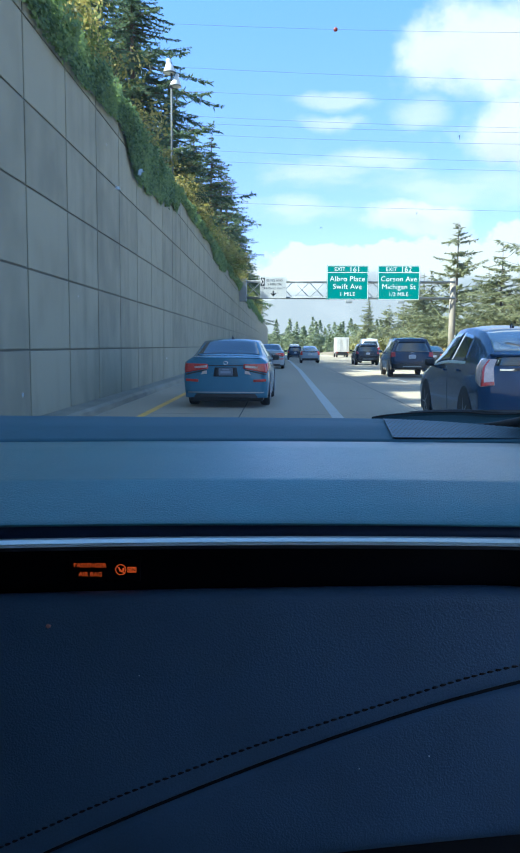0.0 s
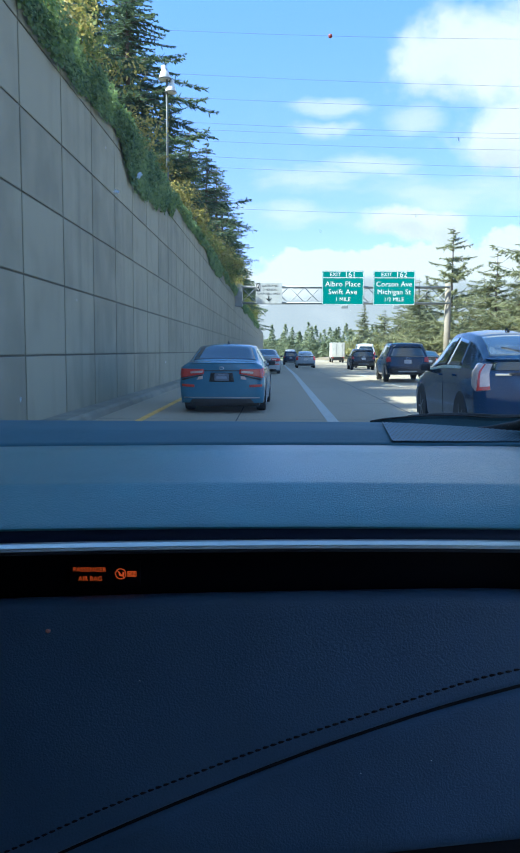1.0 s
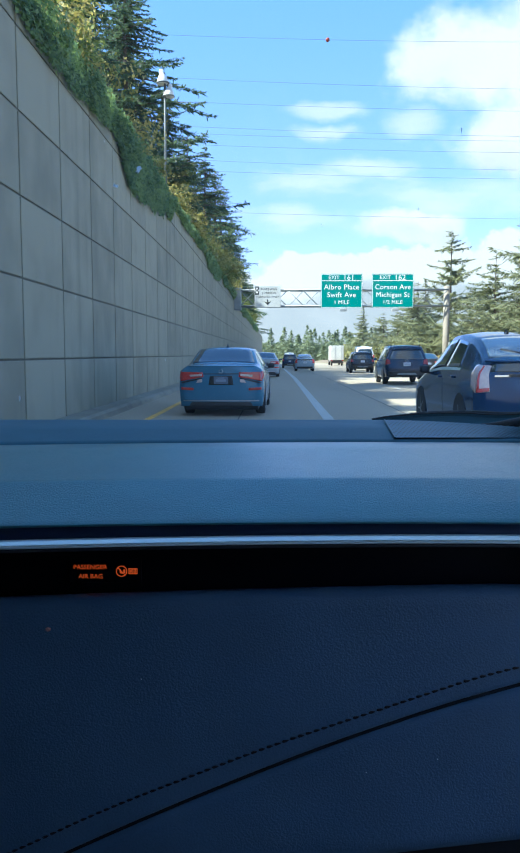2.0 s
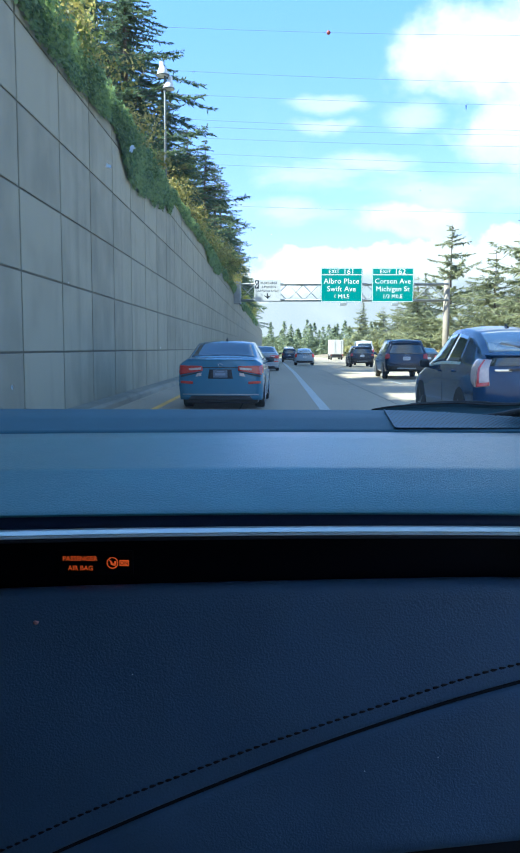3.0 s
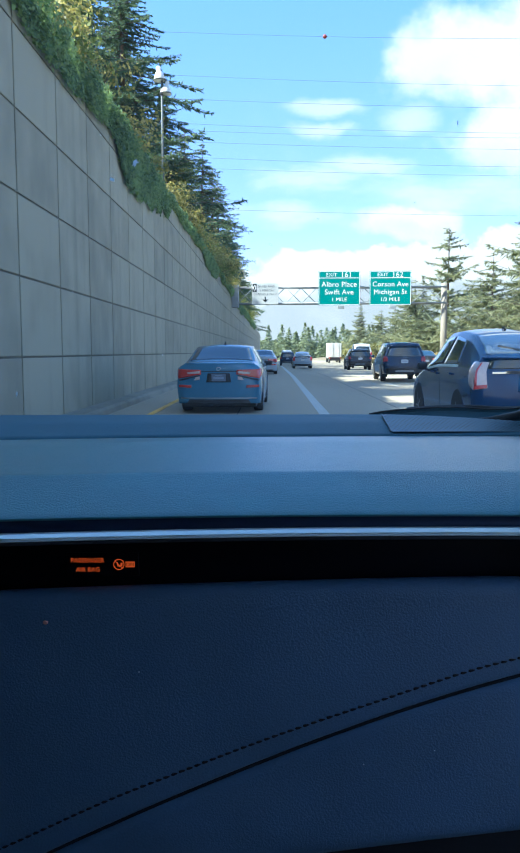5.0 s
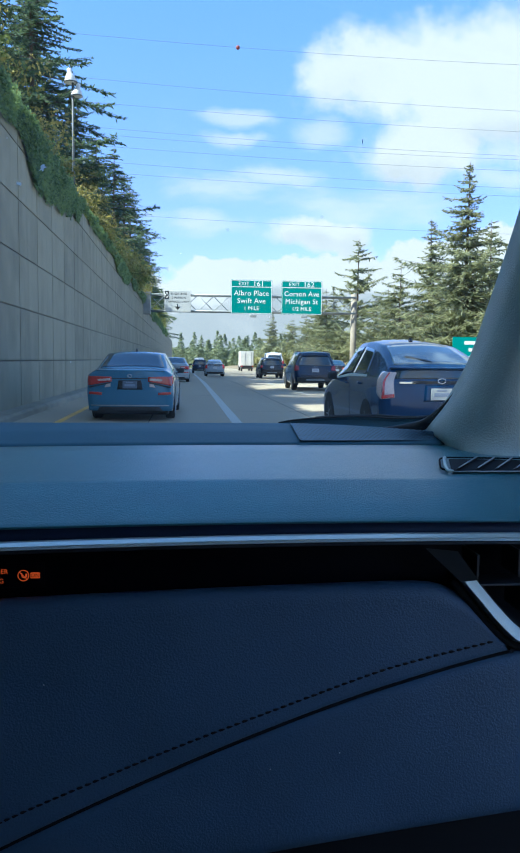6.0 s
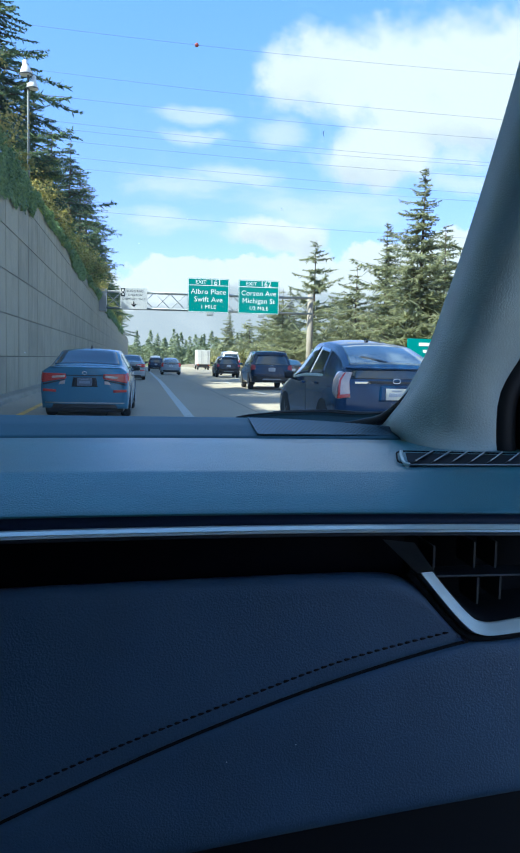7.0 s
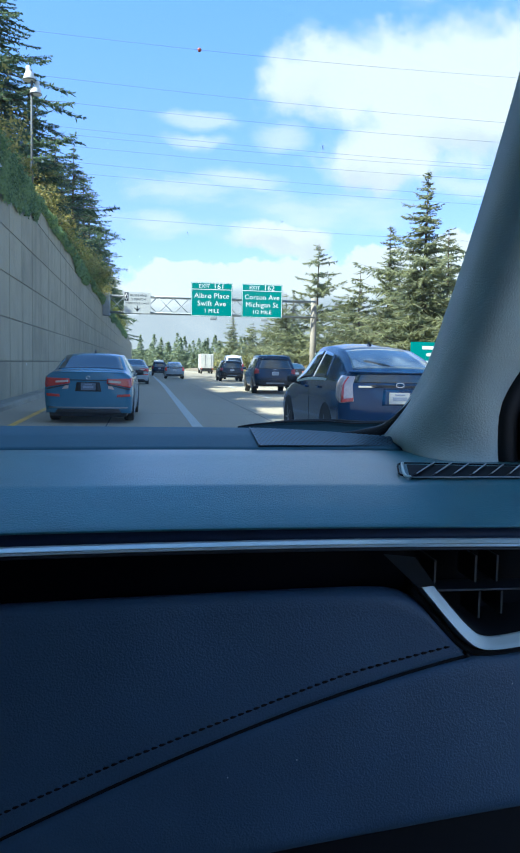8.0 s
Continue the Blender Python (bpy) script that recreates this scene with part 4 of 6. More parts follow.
def wheel(car, x, y, r=0.33, w=0.21):
    bm = bmesh.new()
    prof = [(-w / 2, r * 0.66), (-w / 2, r * 0.93), (-w / 2 + 0.025, r), (w / 2 - 0.025, r), (w / 2, r * 0.93), (w / 2, r * 0.66)]
    sheet([[(x + a, y + q * math.cos(t), r + q * math.sin(t)) for a, q in prof] for t in np.linspace(0, 2 * math.pi, 29)], bm)
    bmesh.ops.remove_doubles(bm, verts=bm.verts, dist=0.0005)
    tyre = part("tyre", bm, "tyre", car, smooth=True)
    out = 1 if x > 0 else -1
    bm = bmesh.new()
    for k in range(5):
        t = 2 * math.pi * k / 5
        tube([(x + out * w * 0.40, y, r), (x + out * w * 0.44, y + r * 0.68 * math.cos(t), r + r * 0.68 * math.sin(t))], [0.05, 0.034], 6, bm)
    sheet([[(x + out * w * b, y + r * a * math.cos(t), r + r * a * math.sin(t)) for a, b in ((0.60, 0.3), (0.68, 0.46), (0.67, 0.1), (0.02, 0.08))] for t in np.linspace(0, 2 * math.pi, 25)], bm)
    part("rim", bm, "alloy", tyre, "silver alloy rim")
    return tyre


def mirror(car, x, y, z, material):
    out = 1 if x > 0 else -1
    bm = box(x - 0.085, x + 0.085, y - 0.05, y + 0.06, z - 0.06, z + 0.06, 0.035)
    tube([(x - out * 0.16, y, z - 0.07), (x, y, z - 0.04)], 0.02, 6, bm)
    part("door_mirror", bm, material, car, smooth=True)


def plate(car, x, y, z, w=0.305, h=0.152, look_of="plate"):
    p = part("number_plate", box(x - w / 2, x + w / 2, y - 0.012, y + 0.02, z - h / 2, z + h / 2, 0.004), look_of, car, "pale number plate")
    part("plate_bar", box(x - w * 0.36, x + w * 0.36, y - 0.016, y - 0.011, z - h * 0.20, z + h * 0.12, 0.002), "plate_bar", p)
    part("plate_bar", box(x - w * 0.25, x + w * 0.25, y - 0.016, y - 0.011, z + h * 0.25, z + h * 0.38, 0.002), "plate_bar", p)


def badge(car, x, y, z, w=0.13, h=0.09):
    part("badge", tube([(x + w / 2 * math.cos(t), y, z + h / 2 * math.sin(t)) for t in np.linspace(0, 2 * math.pi, 21)], 0.007, 6), "chrome", car, "chrome oval badge", smooth=True)


def base_car(name, label, shell, material, at, wheels, r=0.33, group="traffic"):
    car = thing(name, label, "car", group, at)
    part("body", shell.body(), material, car, smooth=True)
    half = shell.st[:, 3].max()
    for y in wheels:
        for sign in (1, -1):
            bm = bmesh.new()
            ring = [(sign * (half + 0.004), y + (r + 0.055) * math.cos(t), r + (r + 0.055) * math.sin(t)) for t in np.linspace(-0.35, math.pi + 0.35, 22)]
            back = [(sign * (half - 0.26), a[1], a[2]) for a in ring]
            sheet([ring, back], bm)
            bm.faces.new([bm.verts.new(a) for a in ring])
            part("wheel_arch", bm, "black_trim", car)
            wheel(car, sign * (half - 0.118), y, r)
    return car


def road_pose(x, y, turn=0.0):
    return pose(x, y, gz(y), 0, 0, turn)


SEDAN = [(0.00, 0.87, 0.22, 0.905, 0.60, 0.865, 0.93, 0.74, 1.03, 0.015), (0.12, 0.895, 0.21, 0.93, 0.60, 0.90, 0.95, 0.75, 1.065, 0.02),
         (0.55, 0.90, 0.22, 0.93, 0.60, 0.90, 0.96, 0.755, 1.09, 0.03), (1.35, 0.91, 0.20, 0.93, 0.60, 0.90, 0.97, 0.635, 1.39, 0.045),
         (2.20, 0.91, 0.20, 0.93, 0.60, 0.90, 0.96, 0.64, 1.425, 0.05), (2.90, 0.91, 0.20, 0.93, 0.60, 0.90, 0.95, 0.63, 1.385, 0.05),
         (3.65, 0.91, 0.20, 0.93, 0.60, 0.88, 0.92, 0.70, 1.03, 0.04), (4.55, 0.88, 0.22, 0.90, 0.55, 0.84, 0.80, 0.62, 0.87, 0.03), (4.88, 0.78, 0.26, 0.80, 0.50, 0.74, 0.66, 0.50, 0.72, 0.02)]


def sedan(name, label, material, at, detail=True):
    sh = Shell(SEDAN)
    car = base_car(name, label, sh, material, at, (0.98, 3.85))
    part("rear_window", sh.patch("top", [(0.60, -0.93), (0.60, 0.93), (1.32, 0.90), (1.32, -0.90)], n=12), "tinted_glass", car, "dark rear window", smooth=True)
    part("windshield", sh.patch("top", [(2.95, -0.92), (2.95, 0.92), (3.6, 0.92), (3.6, -0.92)]), "dark_glass", car, smooth=True)
    for sign in (1, -1):
        part("side_window", sh.patch("side", [(1.05, 2.18), (2.05, 2.18), (2.05, 2.86), (1.45, 2.86)], sign=sign), "dark_glass", car, smooth=True)
        part("side_window", sh.patch("side", [(2.12, 2.18), (3.35, 2.18), (2.85, 2.86), (2.12, 2.86)], sign=sign), "dark_glass", car, smooth=True)
        light = part("tail_light", sh.patch("rear", [(sign * 0.43, 1.66), (sign * 0.99, 1.40), (sign * 0.99, 2.02), (sign * 0.45, 1.98)], proud=0.012), "tail_red", car, "red tail light", smooth=True)
        part("lens", sh.patch("rear", [(sign * 0.47, 1.73), (sign * 0.76, 1.68), (sign * 0.78, 1.80), (sign * 0.47, 1.88)], proud=0.017), "tail_clear", light, "pale clear lens", smooth=True)
        part("lens_edge", sh.patch("rear", [(sign * 0.46, 1.56), (sign * 0.95, 1.26), (sign * 0.97, 1.34), (sign * 0.46, 1.62)], proud=0.014), "black_trim", light, "dark lower edge of the lens", smooth=True)
        part("reversing_light", sh.patch("rear", [(sign * 0.46, 1.34), (sign * 0.60, 1.30), (sign * 0.56, 1.50), (sign * 0.46, 1.54)], proud=0.012), "tail_clear", car, "small pale reversing light", smooth=True)
        part("tail_light", sh.patch("side", [(0.0, 1.50), (0.34, 1.66), (0.30, 2.02), (0.0, 2.06)], proud=0.010, sign=sign), "tail_red", car, "red tail light corner", smooth=True)
        part("reflector", sh.patch("rear", [(sign * 0.66, 0.86), (sign * 0.96, 0.90), (sign * 0.96, 1.04), (sign * 0.66, 1.00)], proud=0.010), "tail_red", car, "red reflector", smooth=True)
        mirror(car, sign * 0.985, 3.20, 1.02, "black_trim")
    part("spoiler", tube([(x, -0.085 + 0.13 * abs(x / 0.74) ** 3, 1.052) for x in np.linspace(-0.73, 0.73, 15)], 0.022, 8, flat_z=0.6), material, car, smooth=True)
    part("rear_valance", sh.patch("rear", [(-0.80, 0.0), (0.80, 0.0), (0.72, 0.22), (-0.72, 0.22)], proud=0.010), "black_trim", car, "black lower bumper", smooth=True)
    part("underbody", box(-0.80, 0.80, 0.12, 4.4, 0.13, 0.30, 0.03), "black_trim", car, "dark underbody")
    part("bumper_strip", sh.patch("rear", [(-0.93, 0.26), (0.93, 0.26), (0.93, 0.32), (-0.93, 0.32)], proud=0.016), "alloy", car, "bright bumper strip", smooth=True)
    part("plate_recess", sh.patch("rear", [(-0.30, 1.18), (0.30, 1.18), (0.27, 1.74), (-0.27, 1.74)], proud=0.004), "black_trim", car, smooth=True)
    part("rear_garnish", sh.patch("rear", [(-0.50, 1.84), (0.50, 1.84), (0.50, 1.90), (-0.50, 1.90)], proud=0.008), "black_trim", car, "thin dark garnish", smooth=True)
    plate(car, 0, -0.115, 0.76, look_of="plate_dim")
    badge(car, 0, -0.108, 0.945, 0.085, 0.065)
    part("antenna_fin", tube([(0, 1.52, 1.435), (0, 1.64, 1.50), (0, 1.74, 1.525), (0, 1.78, 1.44)], [0.012, 0.020, 0.014, 0.020], 6), "black_trim", car, "black antenna fin", smooth=True)
    return car


SUV = [(0.00, 0.82, 0.40, 0.90, 0.72, 0.885, 1.06, 0.66, 1.60, 0.03), (0.15, 0.88, 0.34, 0.925, 0.72, 0.905, 1.07, 0.68, 1.66, 0.035), (1.20, 0.91, 0.30, 0.93, 0.70, 0.91, 1.06, 0.68, 1.70, 0.04),
       (2.40, 0.91, 0.30, 0.93, 0.70, 0.91, 1.04, 0.66, 1.68, 0.04), (2.90, 0.91, 0.30, 0.93, 0.70, 0.90, 1.02, 0.66, 1.58, 0.04), (3.55, 0.91, 0.30, 0.93, 0.68, 0.88, 1.00, 0.74, 1.10, 0.03),
       (4.35, 0.88, 0.32, 0.90, 0.65, 0.84, 0.92, 0.66, 1.00, 0.03), (4.60, 0.80, 0.36, 0.82, 0.60, 0.76, 0.80, 0.56, 0.86, 0.02)]


def suv(name, label, material, at, height=1.0, light="tail_dull", rails=True):
    st = [tuple(v * (height if k in (6, 8) else 1) for k, v in enumerate(row)) for row in SUV]
    sh = Shell(st, lean=(0.02, 0.0, 0.06, 0.26), bulge=0.08)
    car = base_car(name, label, sh, material, at, (0.95, 3.60), r=0.36)
    part("rear_window", sh.patch("rear", [(-0.86, 2.10), (0.86, 2.10), (0.84, 2.80), (-0.84, 2.80)], n=12), "dark_glass", car, "dark rear window", smooth=True)
    part("roof_spoiler", sh.patch("rear", [(-0.96, 2.84), (0.96, 2.84), (0.96, 2.99), (-0.96, 2.99)], proud=0.05), material, car, smooth=True)
    part("windshield", sh.patch("top", [(2.95, -0.92), (2.95, 0.92), (3.5, 0.92), (3.5, -0.92)]), "dark_glass", car, smooth=True)
    for sign in (1, -1):
        for corners in ([(0.42, 2.16), (1.25, 2.12), (1.25, 2.84), (0.60, 2.84)], [(1.32, 2.12), (2.20, 2.12), (2.20, 2.84), (1.32, 2.84)], [(2.27, 2.12), (3.25, 2.14), (2.80, 2.84), (2.27, 2.84)]):
            part("side_window", sh.patch("side", corners, sign=sign), "dark_glass", car, smooth=True)
        part("tail_light", sh.patch("rear", [(sign * 0.78, 1.58), (sign * 0.99, 1.50), (sign * 0.99, 2.12), (sign * 0.82, 2.04)], proud=0.014), light, car, "red tail light", smooth=True)
        part("tail_light", sh.patch("side", [(0.0, 1.45), (0.22, 1.60), (0.18, 2.05), (0.0, 2.10)], proud=0.010, sign=sign), light, car, "red tail light corner", smooth=True)
        mirror(car, sign * 1.03, 3.15, 1.10, material)
        if rails:
            part("roof_rail", tube([(sign * 0.62, y, 1.735 * height - 0.03 * (abs(y - 1.4) / 1.2) ** 2) for y in np.linspace(0.4, 2.5, 9)], 0.018, 6), "black_trim", car, "black roof rail", smooth=True)
    part("rear_valance", sh.patch("rear", [(-0.96, 0.0), (0.96, 0.0), (0.94, 0.62), (-0.94, 0.62)], proud=0.012), "black_trim", car, "black lower bumper", smooth=True)
    part("bumper_strip", sh.patch("rear", [(-0.5, 0.18), (0.5, 0.18), (0.45, 0.34), (-0.45, 0.34)], proud=0.022), "galvanised", car, "grey skid plate", smooth=True)
    plate(car, 0, -0.085, 0.90)
    badge(car, 0, -0.066, 1.04, 0.14, 0.10)
    return car


HATCH = [(0.00, 0.79, 0.30, 0.865, 0.62, 0.845, 0.95, 0.70, 1.115, 0.02), (0.10, 0.84, 0.25, 0.875, 0.62, 0.86, 0.96, 0.70, 1.15, 0.025), (0.55, 0.86, 0.22, 0.88, 0.62, 0.865, 0.96, 0.64, 1.30, 0.035),
         (1.10, 0.86, 0.20, 0.88, 0.62, 0.865, 0.95, 0.58, 1.44, 0.045), (1.90, 0.86, 0.20, 0.88, 0.62, 0.865, 0.94, 0.56, 1.50, 0.05), (2.50, 0.86, 0.20, 0.88, 0.62, 0.86, 0.92, 0.56, 1.45, 0.05),
         (3.45, 0.86, 0.20, 0.88, 0.60, 0.84, 0.88, 0.66, 1.04, 0.04), (4.15, 0.83, 0.22, 0.85, 0.55, 0.80, 0.76, 0.56, 0.83, 0.03), (4.46, 0.74, 0.26, 0.76, 0.50, 0.70, 0.64, 0.48, 0.69, 0.02)]


def hatchback(name, label, material, at, light="tail_clear", roof_glass="cloud_pale_glass"):
    sh = Shell(HATCH, lean=(0.02, 0, 0.02, 0.05), bulge=0.09)
    car = base_car(name, label, sh, material, at, (0.80, 3.50), r=0.32)
    part("rear_window", sh.patch("top", [(0.14, -0.90), (0.14, 0.90), (0.98, 0.88), (0.98, -0.88)], n=12), roof_glass, car, "sloping rear window with a cloud reflection in its colour", smooth=True)
    part("rear_wiper", sh.patch("top", [(0.40, -0.60), (0.44, -0.58), (0.22, -0.06), (0.18, -0.08)], proud=0.014, n=6), "black_trim", car, "black rear wiper", smooth=True)
    part("lower_window", sh.patch("rear", [(-0.86, 2.20), (0.86, 2.20), (0.90, 2.86), (-0.90, 2.86)], n=12), "dark_glass", car, "dark lower rear window", smooth=True)
    part("spoiler", tube([(x, -0.055 + 0.11 * abs(x / 0.72) ** 3, 1.128) for x in np.linspace(-0.72, 0.72, 17)], 0.032, 8, flat_z=0.5), material, car, smooth=True)
    part("windshield", sh.patch("top", [(2.6, -0.92), (2.6, 0.92), (3.38, 0.92), (3.38, -0.92)]), "dark_glass", car, smooth=True)
    for sign in (1, -1):
        part("side_window", sh.patch("side", [(1.00, 2.22), (1.85, 2.18), (1.85, 2.88), (1.20, 2.84)], sign=sign), "dark_glass", car, smooth=True)
        part("side_window", sh.patch("side", [(1.93, 2.18), (3.15, 2.20), (2.60, 2.86), (1.93, 2.88)], sign=sign), "dark_glass", car, smooth=True)
        part("window_trim", sh.patch("side", [(0.95, 2.10), (3.30, 2.08), (3.30, 2.15), (0.95, 2.17)], sign=sign, proud=0.010, n=12), "satin", car, "bright window sill trim", smooth=True)
        lamp_part = part("tail_light", sh.patch("rear", [(sign * 0.78, 1.36), (sign * 0.995, 1.30), (sign * 0.995, 2.72), (sign * 0.85, 2.66)], proud=0.016), light, car, "tall pale tail light", smooth=True)
        part("red_lens", sh.patch("rear", [(sign * 0.79, 1.37), (sign * 0.99, 1.31), (sign * 0.99, 1.45), (sign * 0.79, 1.50)], proud=0.021), "tail_red", lamp_part, "red lens strip", smooth=True)
        part("red_lens", sh.patch("rear", [(sign * 0.945, 1.44), (sign * 0.985, 1.44), (sign * 0.985, 2.66), (sign * 0.96, 2.62)], proud=0.021), "tail_red", lamp_part, "red lens edge", smooth=True)
        part("tail_light", sh.patch("side", [(0.0, 1.32), (0.17, 1.50), (0.20, 2.50), (0.0, 2.70)], proud=0.012, sign=sign), light, car, "tall pale tail light corner", smooth=True)
        for y in (1.15, 2.05):
            part("door_handle", sh.patch("side", [(y, 1.82), (y + 0.20, 1.82), (y + 0.20, 1.90), (y, 1.90)], sign=sign, proud=0.03, n=4), material, car, smooth=True)
        part("door_line", sh.patch("side", [(1.885, 0.10), (1.895, 0.10), (1.895, 2.15), (1.885, 2.15)], sign=sign, proud=0.003, n=6), "black_trim", car)
        mirror(car, sign * 0.94, 2.95, 0.98, "black_trim")
    part("rear_garnish", sh.patch("rear", [(-0.52, 1.93), (0.52, 1.93), (0.52, 2.05), (-0.52, 2.05)], proud=0.016), "black_trim", car, "dark garnish bar", smooth=True)
    part("rear_valance", sh.patch("rear", [(-0.92, 0.0), (0.92, 0.0), (0.88, 0.42), (-0.88, 0.42)], proud=0.010), "black_trim", car, "black lower bumper", smooth=True)
    part("plate_recess", sh.patch("rear", [(-0.30, 1.22), (0.30, 1.22), (0.28, 1.86), (-0.28, 1.86)], proud=0.004), material, car, smooth=True)
    plate(car, 0, -0.100, 0.79, look_of="sign_white_dim")
    badge(car, 0, -0.105, 0.965, 0.12, 0.060)
    part("model_mark", box(0.42, 0.60, -0.075, -0.055, 0.955, 0.985, 0.004), "chrome", car, "small bright plate")
    part("model_mark", box(-0.62, -0.38, -0.075, -0.050, 0.925, 0.955, 0.004), "chrome", car, "small bright plate")
    part("antenna_fin", tube([(0, 1.35, 1.51), (0, 1.45, 1.555), (0, 1.50, 1.52)], [0.02, 0.012, 0.01], 6), "black_trim", car)
    return car


def box_truck(name, label, at):
    car = thing(name, label, "truck", "traffic", at)
    part("cargo_box", box(-1.22, 1.22, 0, 6.2, 1.05, 3.75, 0.04), "truck_box", car, "white cargo box")
    for x0, x1 in ((-1.16, -0.02), (0.02, 1.16)):
        door = part("rear_door", box(x0, x1, -0.04, 0.02, 1.12, 3.66, 0.015), "truck_box", car)
        part("lock_bar", tube([((x0 + x1) / 2 + 0.2, -0.07, 1.15), ((x0 + x1) / 2 + 0.2, -0.07, 3.62)], 0.025, 6), "galvanised", door)
    part("chassis", box(-1.0, 1.0, 0.05, 6.2, 0.62, 1.05, 0.03), "black_trim", car, "black chassis")
    part("rear_bumper", box(-1.15, 1.15, -0.12, 0.05, 0.45, 0.62, 0.02), "black_trim", car)
    part("cab", box(-1.05, 1.05, 6.35, 8.3, 0.6, 2.55, 0.22), "paint_white_car", car, "white cab")
    for sign in (1, -1):
        part("tail_light", box(sign * 1.0 - 0.1, sign * 1.0 + 0.1, -0.08, 0.02, 0.85, 1.0, 0.01), "tail_red", car, "red tail light")
        for y in (1.5, 7.4):
            wheel(car, sign * 0.98, y, 0.48, 0.30)
    return car


near_sedan = sedan("sedan", "slate blue sedan with red tail lights in the carpool lane", "paint_slate", road_pose(-1.15, 17.2, -1.5))
near_sedan.scale = (1.0, 1.0, 1.03)
sedan("sedan", "silver sedan far ahead in the carpool lane", "paint_silver", road_pose(-0.62, 47))
near_hatch = hatchback("hatchback", "dark midnight blue hatchback with tall pale tail lights", "paint_midnight", road_pose(3.68, 11.2, 1.6))
near_hatch.scale = (1.0, 1.0, 1.10)
suv("suv", "dark blue sport utility vehicle with black bumper and roof rails", "paint_blue", road_pose(5.72, 34.5, -1.0))
hatchback("hatchback", "pale silver hatchback beyond the carpool line", "paint_silver", road_pose(2.75, 72), light="tail_red")
suv("suv", "black sport utility vehicle among the traffic", "paint_black", road_pose(6.85, 62), height=0.96)
suv("van", "tall white van with dark rear window", "paint_white_car", road_pose(8.5, 75), height=1.33, rails=False)
sedan("sedan", "black sedan near the road shoulder", "paint_black", road_pose(10.25, 53))
suv("suv", "dark blue sport utility vehicle far ahead", "paint_blue", road_pose(1.9, 98))
suv("van", "small white van far ahead", "paint_white_car", road_pose(2.2, 120), height=1.25, rails=False)
sedan("sedan", "silver sedan far off in the traffic", "paint_silver", road_pose(5.4, 135))
suv("suv", "grey sport utility vehicle far off in the traffic", "paint_slate", road_pose(-0.8, 105))
box_truck("box_truck", "white box truck with black chassis far ahead", road_pose(11.8, 150))

# ---- sign gantry and roadside furniture ----
GY = 79.5
gantry = thing("sign_gantry", "galvanised lattice sign bridge on a tall concrete-grey post", "gantry", at=pose(0, GY, 0))
TRUSS = [(y, z) for y in (-0.55, 0.55) for z in (6.05, 7.62)]
for y, z in TRUSS:
    part("chord", tube([(-3.4, y, z), (17.1, y, z)], 0.085, 8), "galvanised", gantry, smooth=True)
step = 1.57
for y in (-0.55, 0.55):
    for k in range(13):
        x = -3.4 + step * k
        a, b = (6.05, 7.62) if (k % 2 == 0) == (y < 0) else (7.62, 6.05)
        part("brace", tube([(x, y, a), (x + step, y, b)], 0.045, 6), "galvanised", gantry, smooth=True)
for k in range(14):
    x = -3.4 + step * k
    for z in (6.05, 7.62):
        part("strut", tube([(x, -0.55, z), (min(x + step * (k % 2), 17.0), 0.55, z)], 0.035, 6), "galvanised", gantry, smooth=True)
part("post", tube([(17.0, 0, -0.75), (17.0, 0, 3.0), (17.0, 0, 8.0)], [0.36, 0.33, 0.30], 12), "post_concrete", gantry, "grey tapering post", smooth=True)
part("post_base", box(16.4, 17.6, -0.6, 0.6, -1.0, 0.95, 0.05), "post_concrete", gantry, "square concrete base")
part("control_box", box(17.2, 17.75, -0.55, -0.2, 1.4, 2.5, 0.03), "galvanised", gantry, "grey control cabinet")
part("wall_bracket", box(-4.1, -3.3, -0.7, 0.7, 5.7, 7.9, 0.04), "galvanised", gantry, "steel bracket on the retaining wall")


def sign_panel(name, label, x0, x1, z0, z1, material, y=-0.75):
    board = thing(name, label, "sign", "gantry signs", at=pose(0, GY, 0))
    part("board", box(x0, x1, y - 0.03, y + 0.03, z0, z1, 0.012), material, board)
    for x in np.linspace(x0 + 0.5, x1 - 0.5, 3):
        part("hanger", box(x - 0.05, x + 0.05, y + 0.03, -0.46, z0 + 0.1, z1 - 0.1), "galvanised", board, "steel hanger")
    return board


def sign_words(board, words, x, z, size, material, y=-0.75, spacing=1.05):
    lettering(words, size, material, board, Matrix.Translation((x, y - 0.036, z)) @ FACING, "plain sign lettering", spacing=spacing)


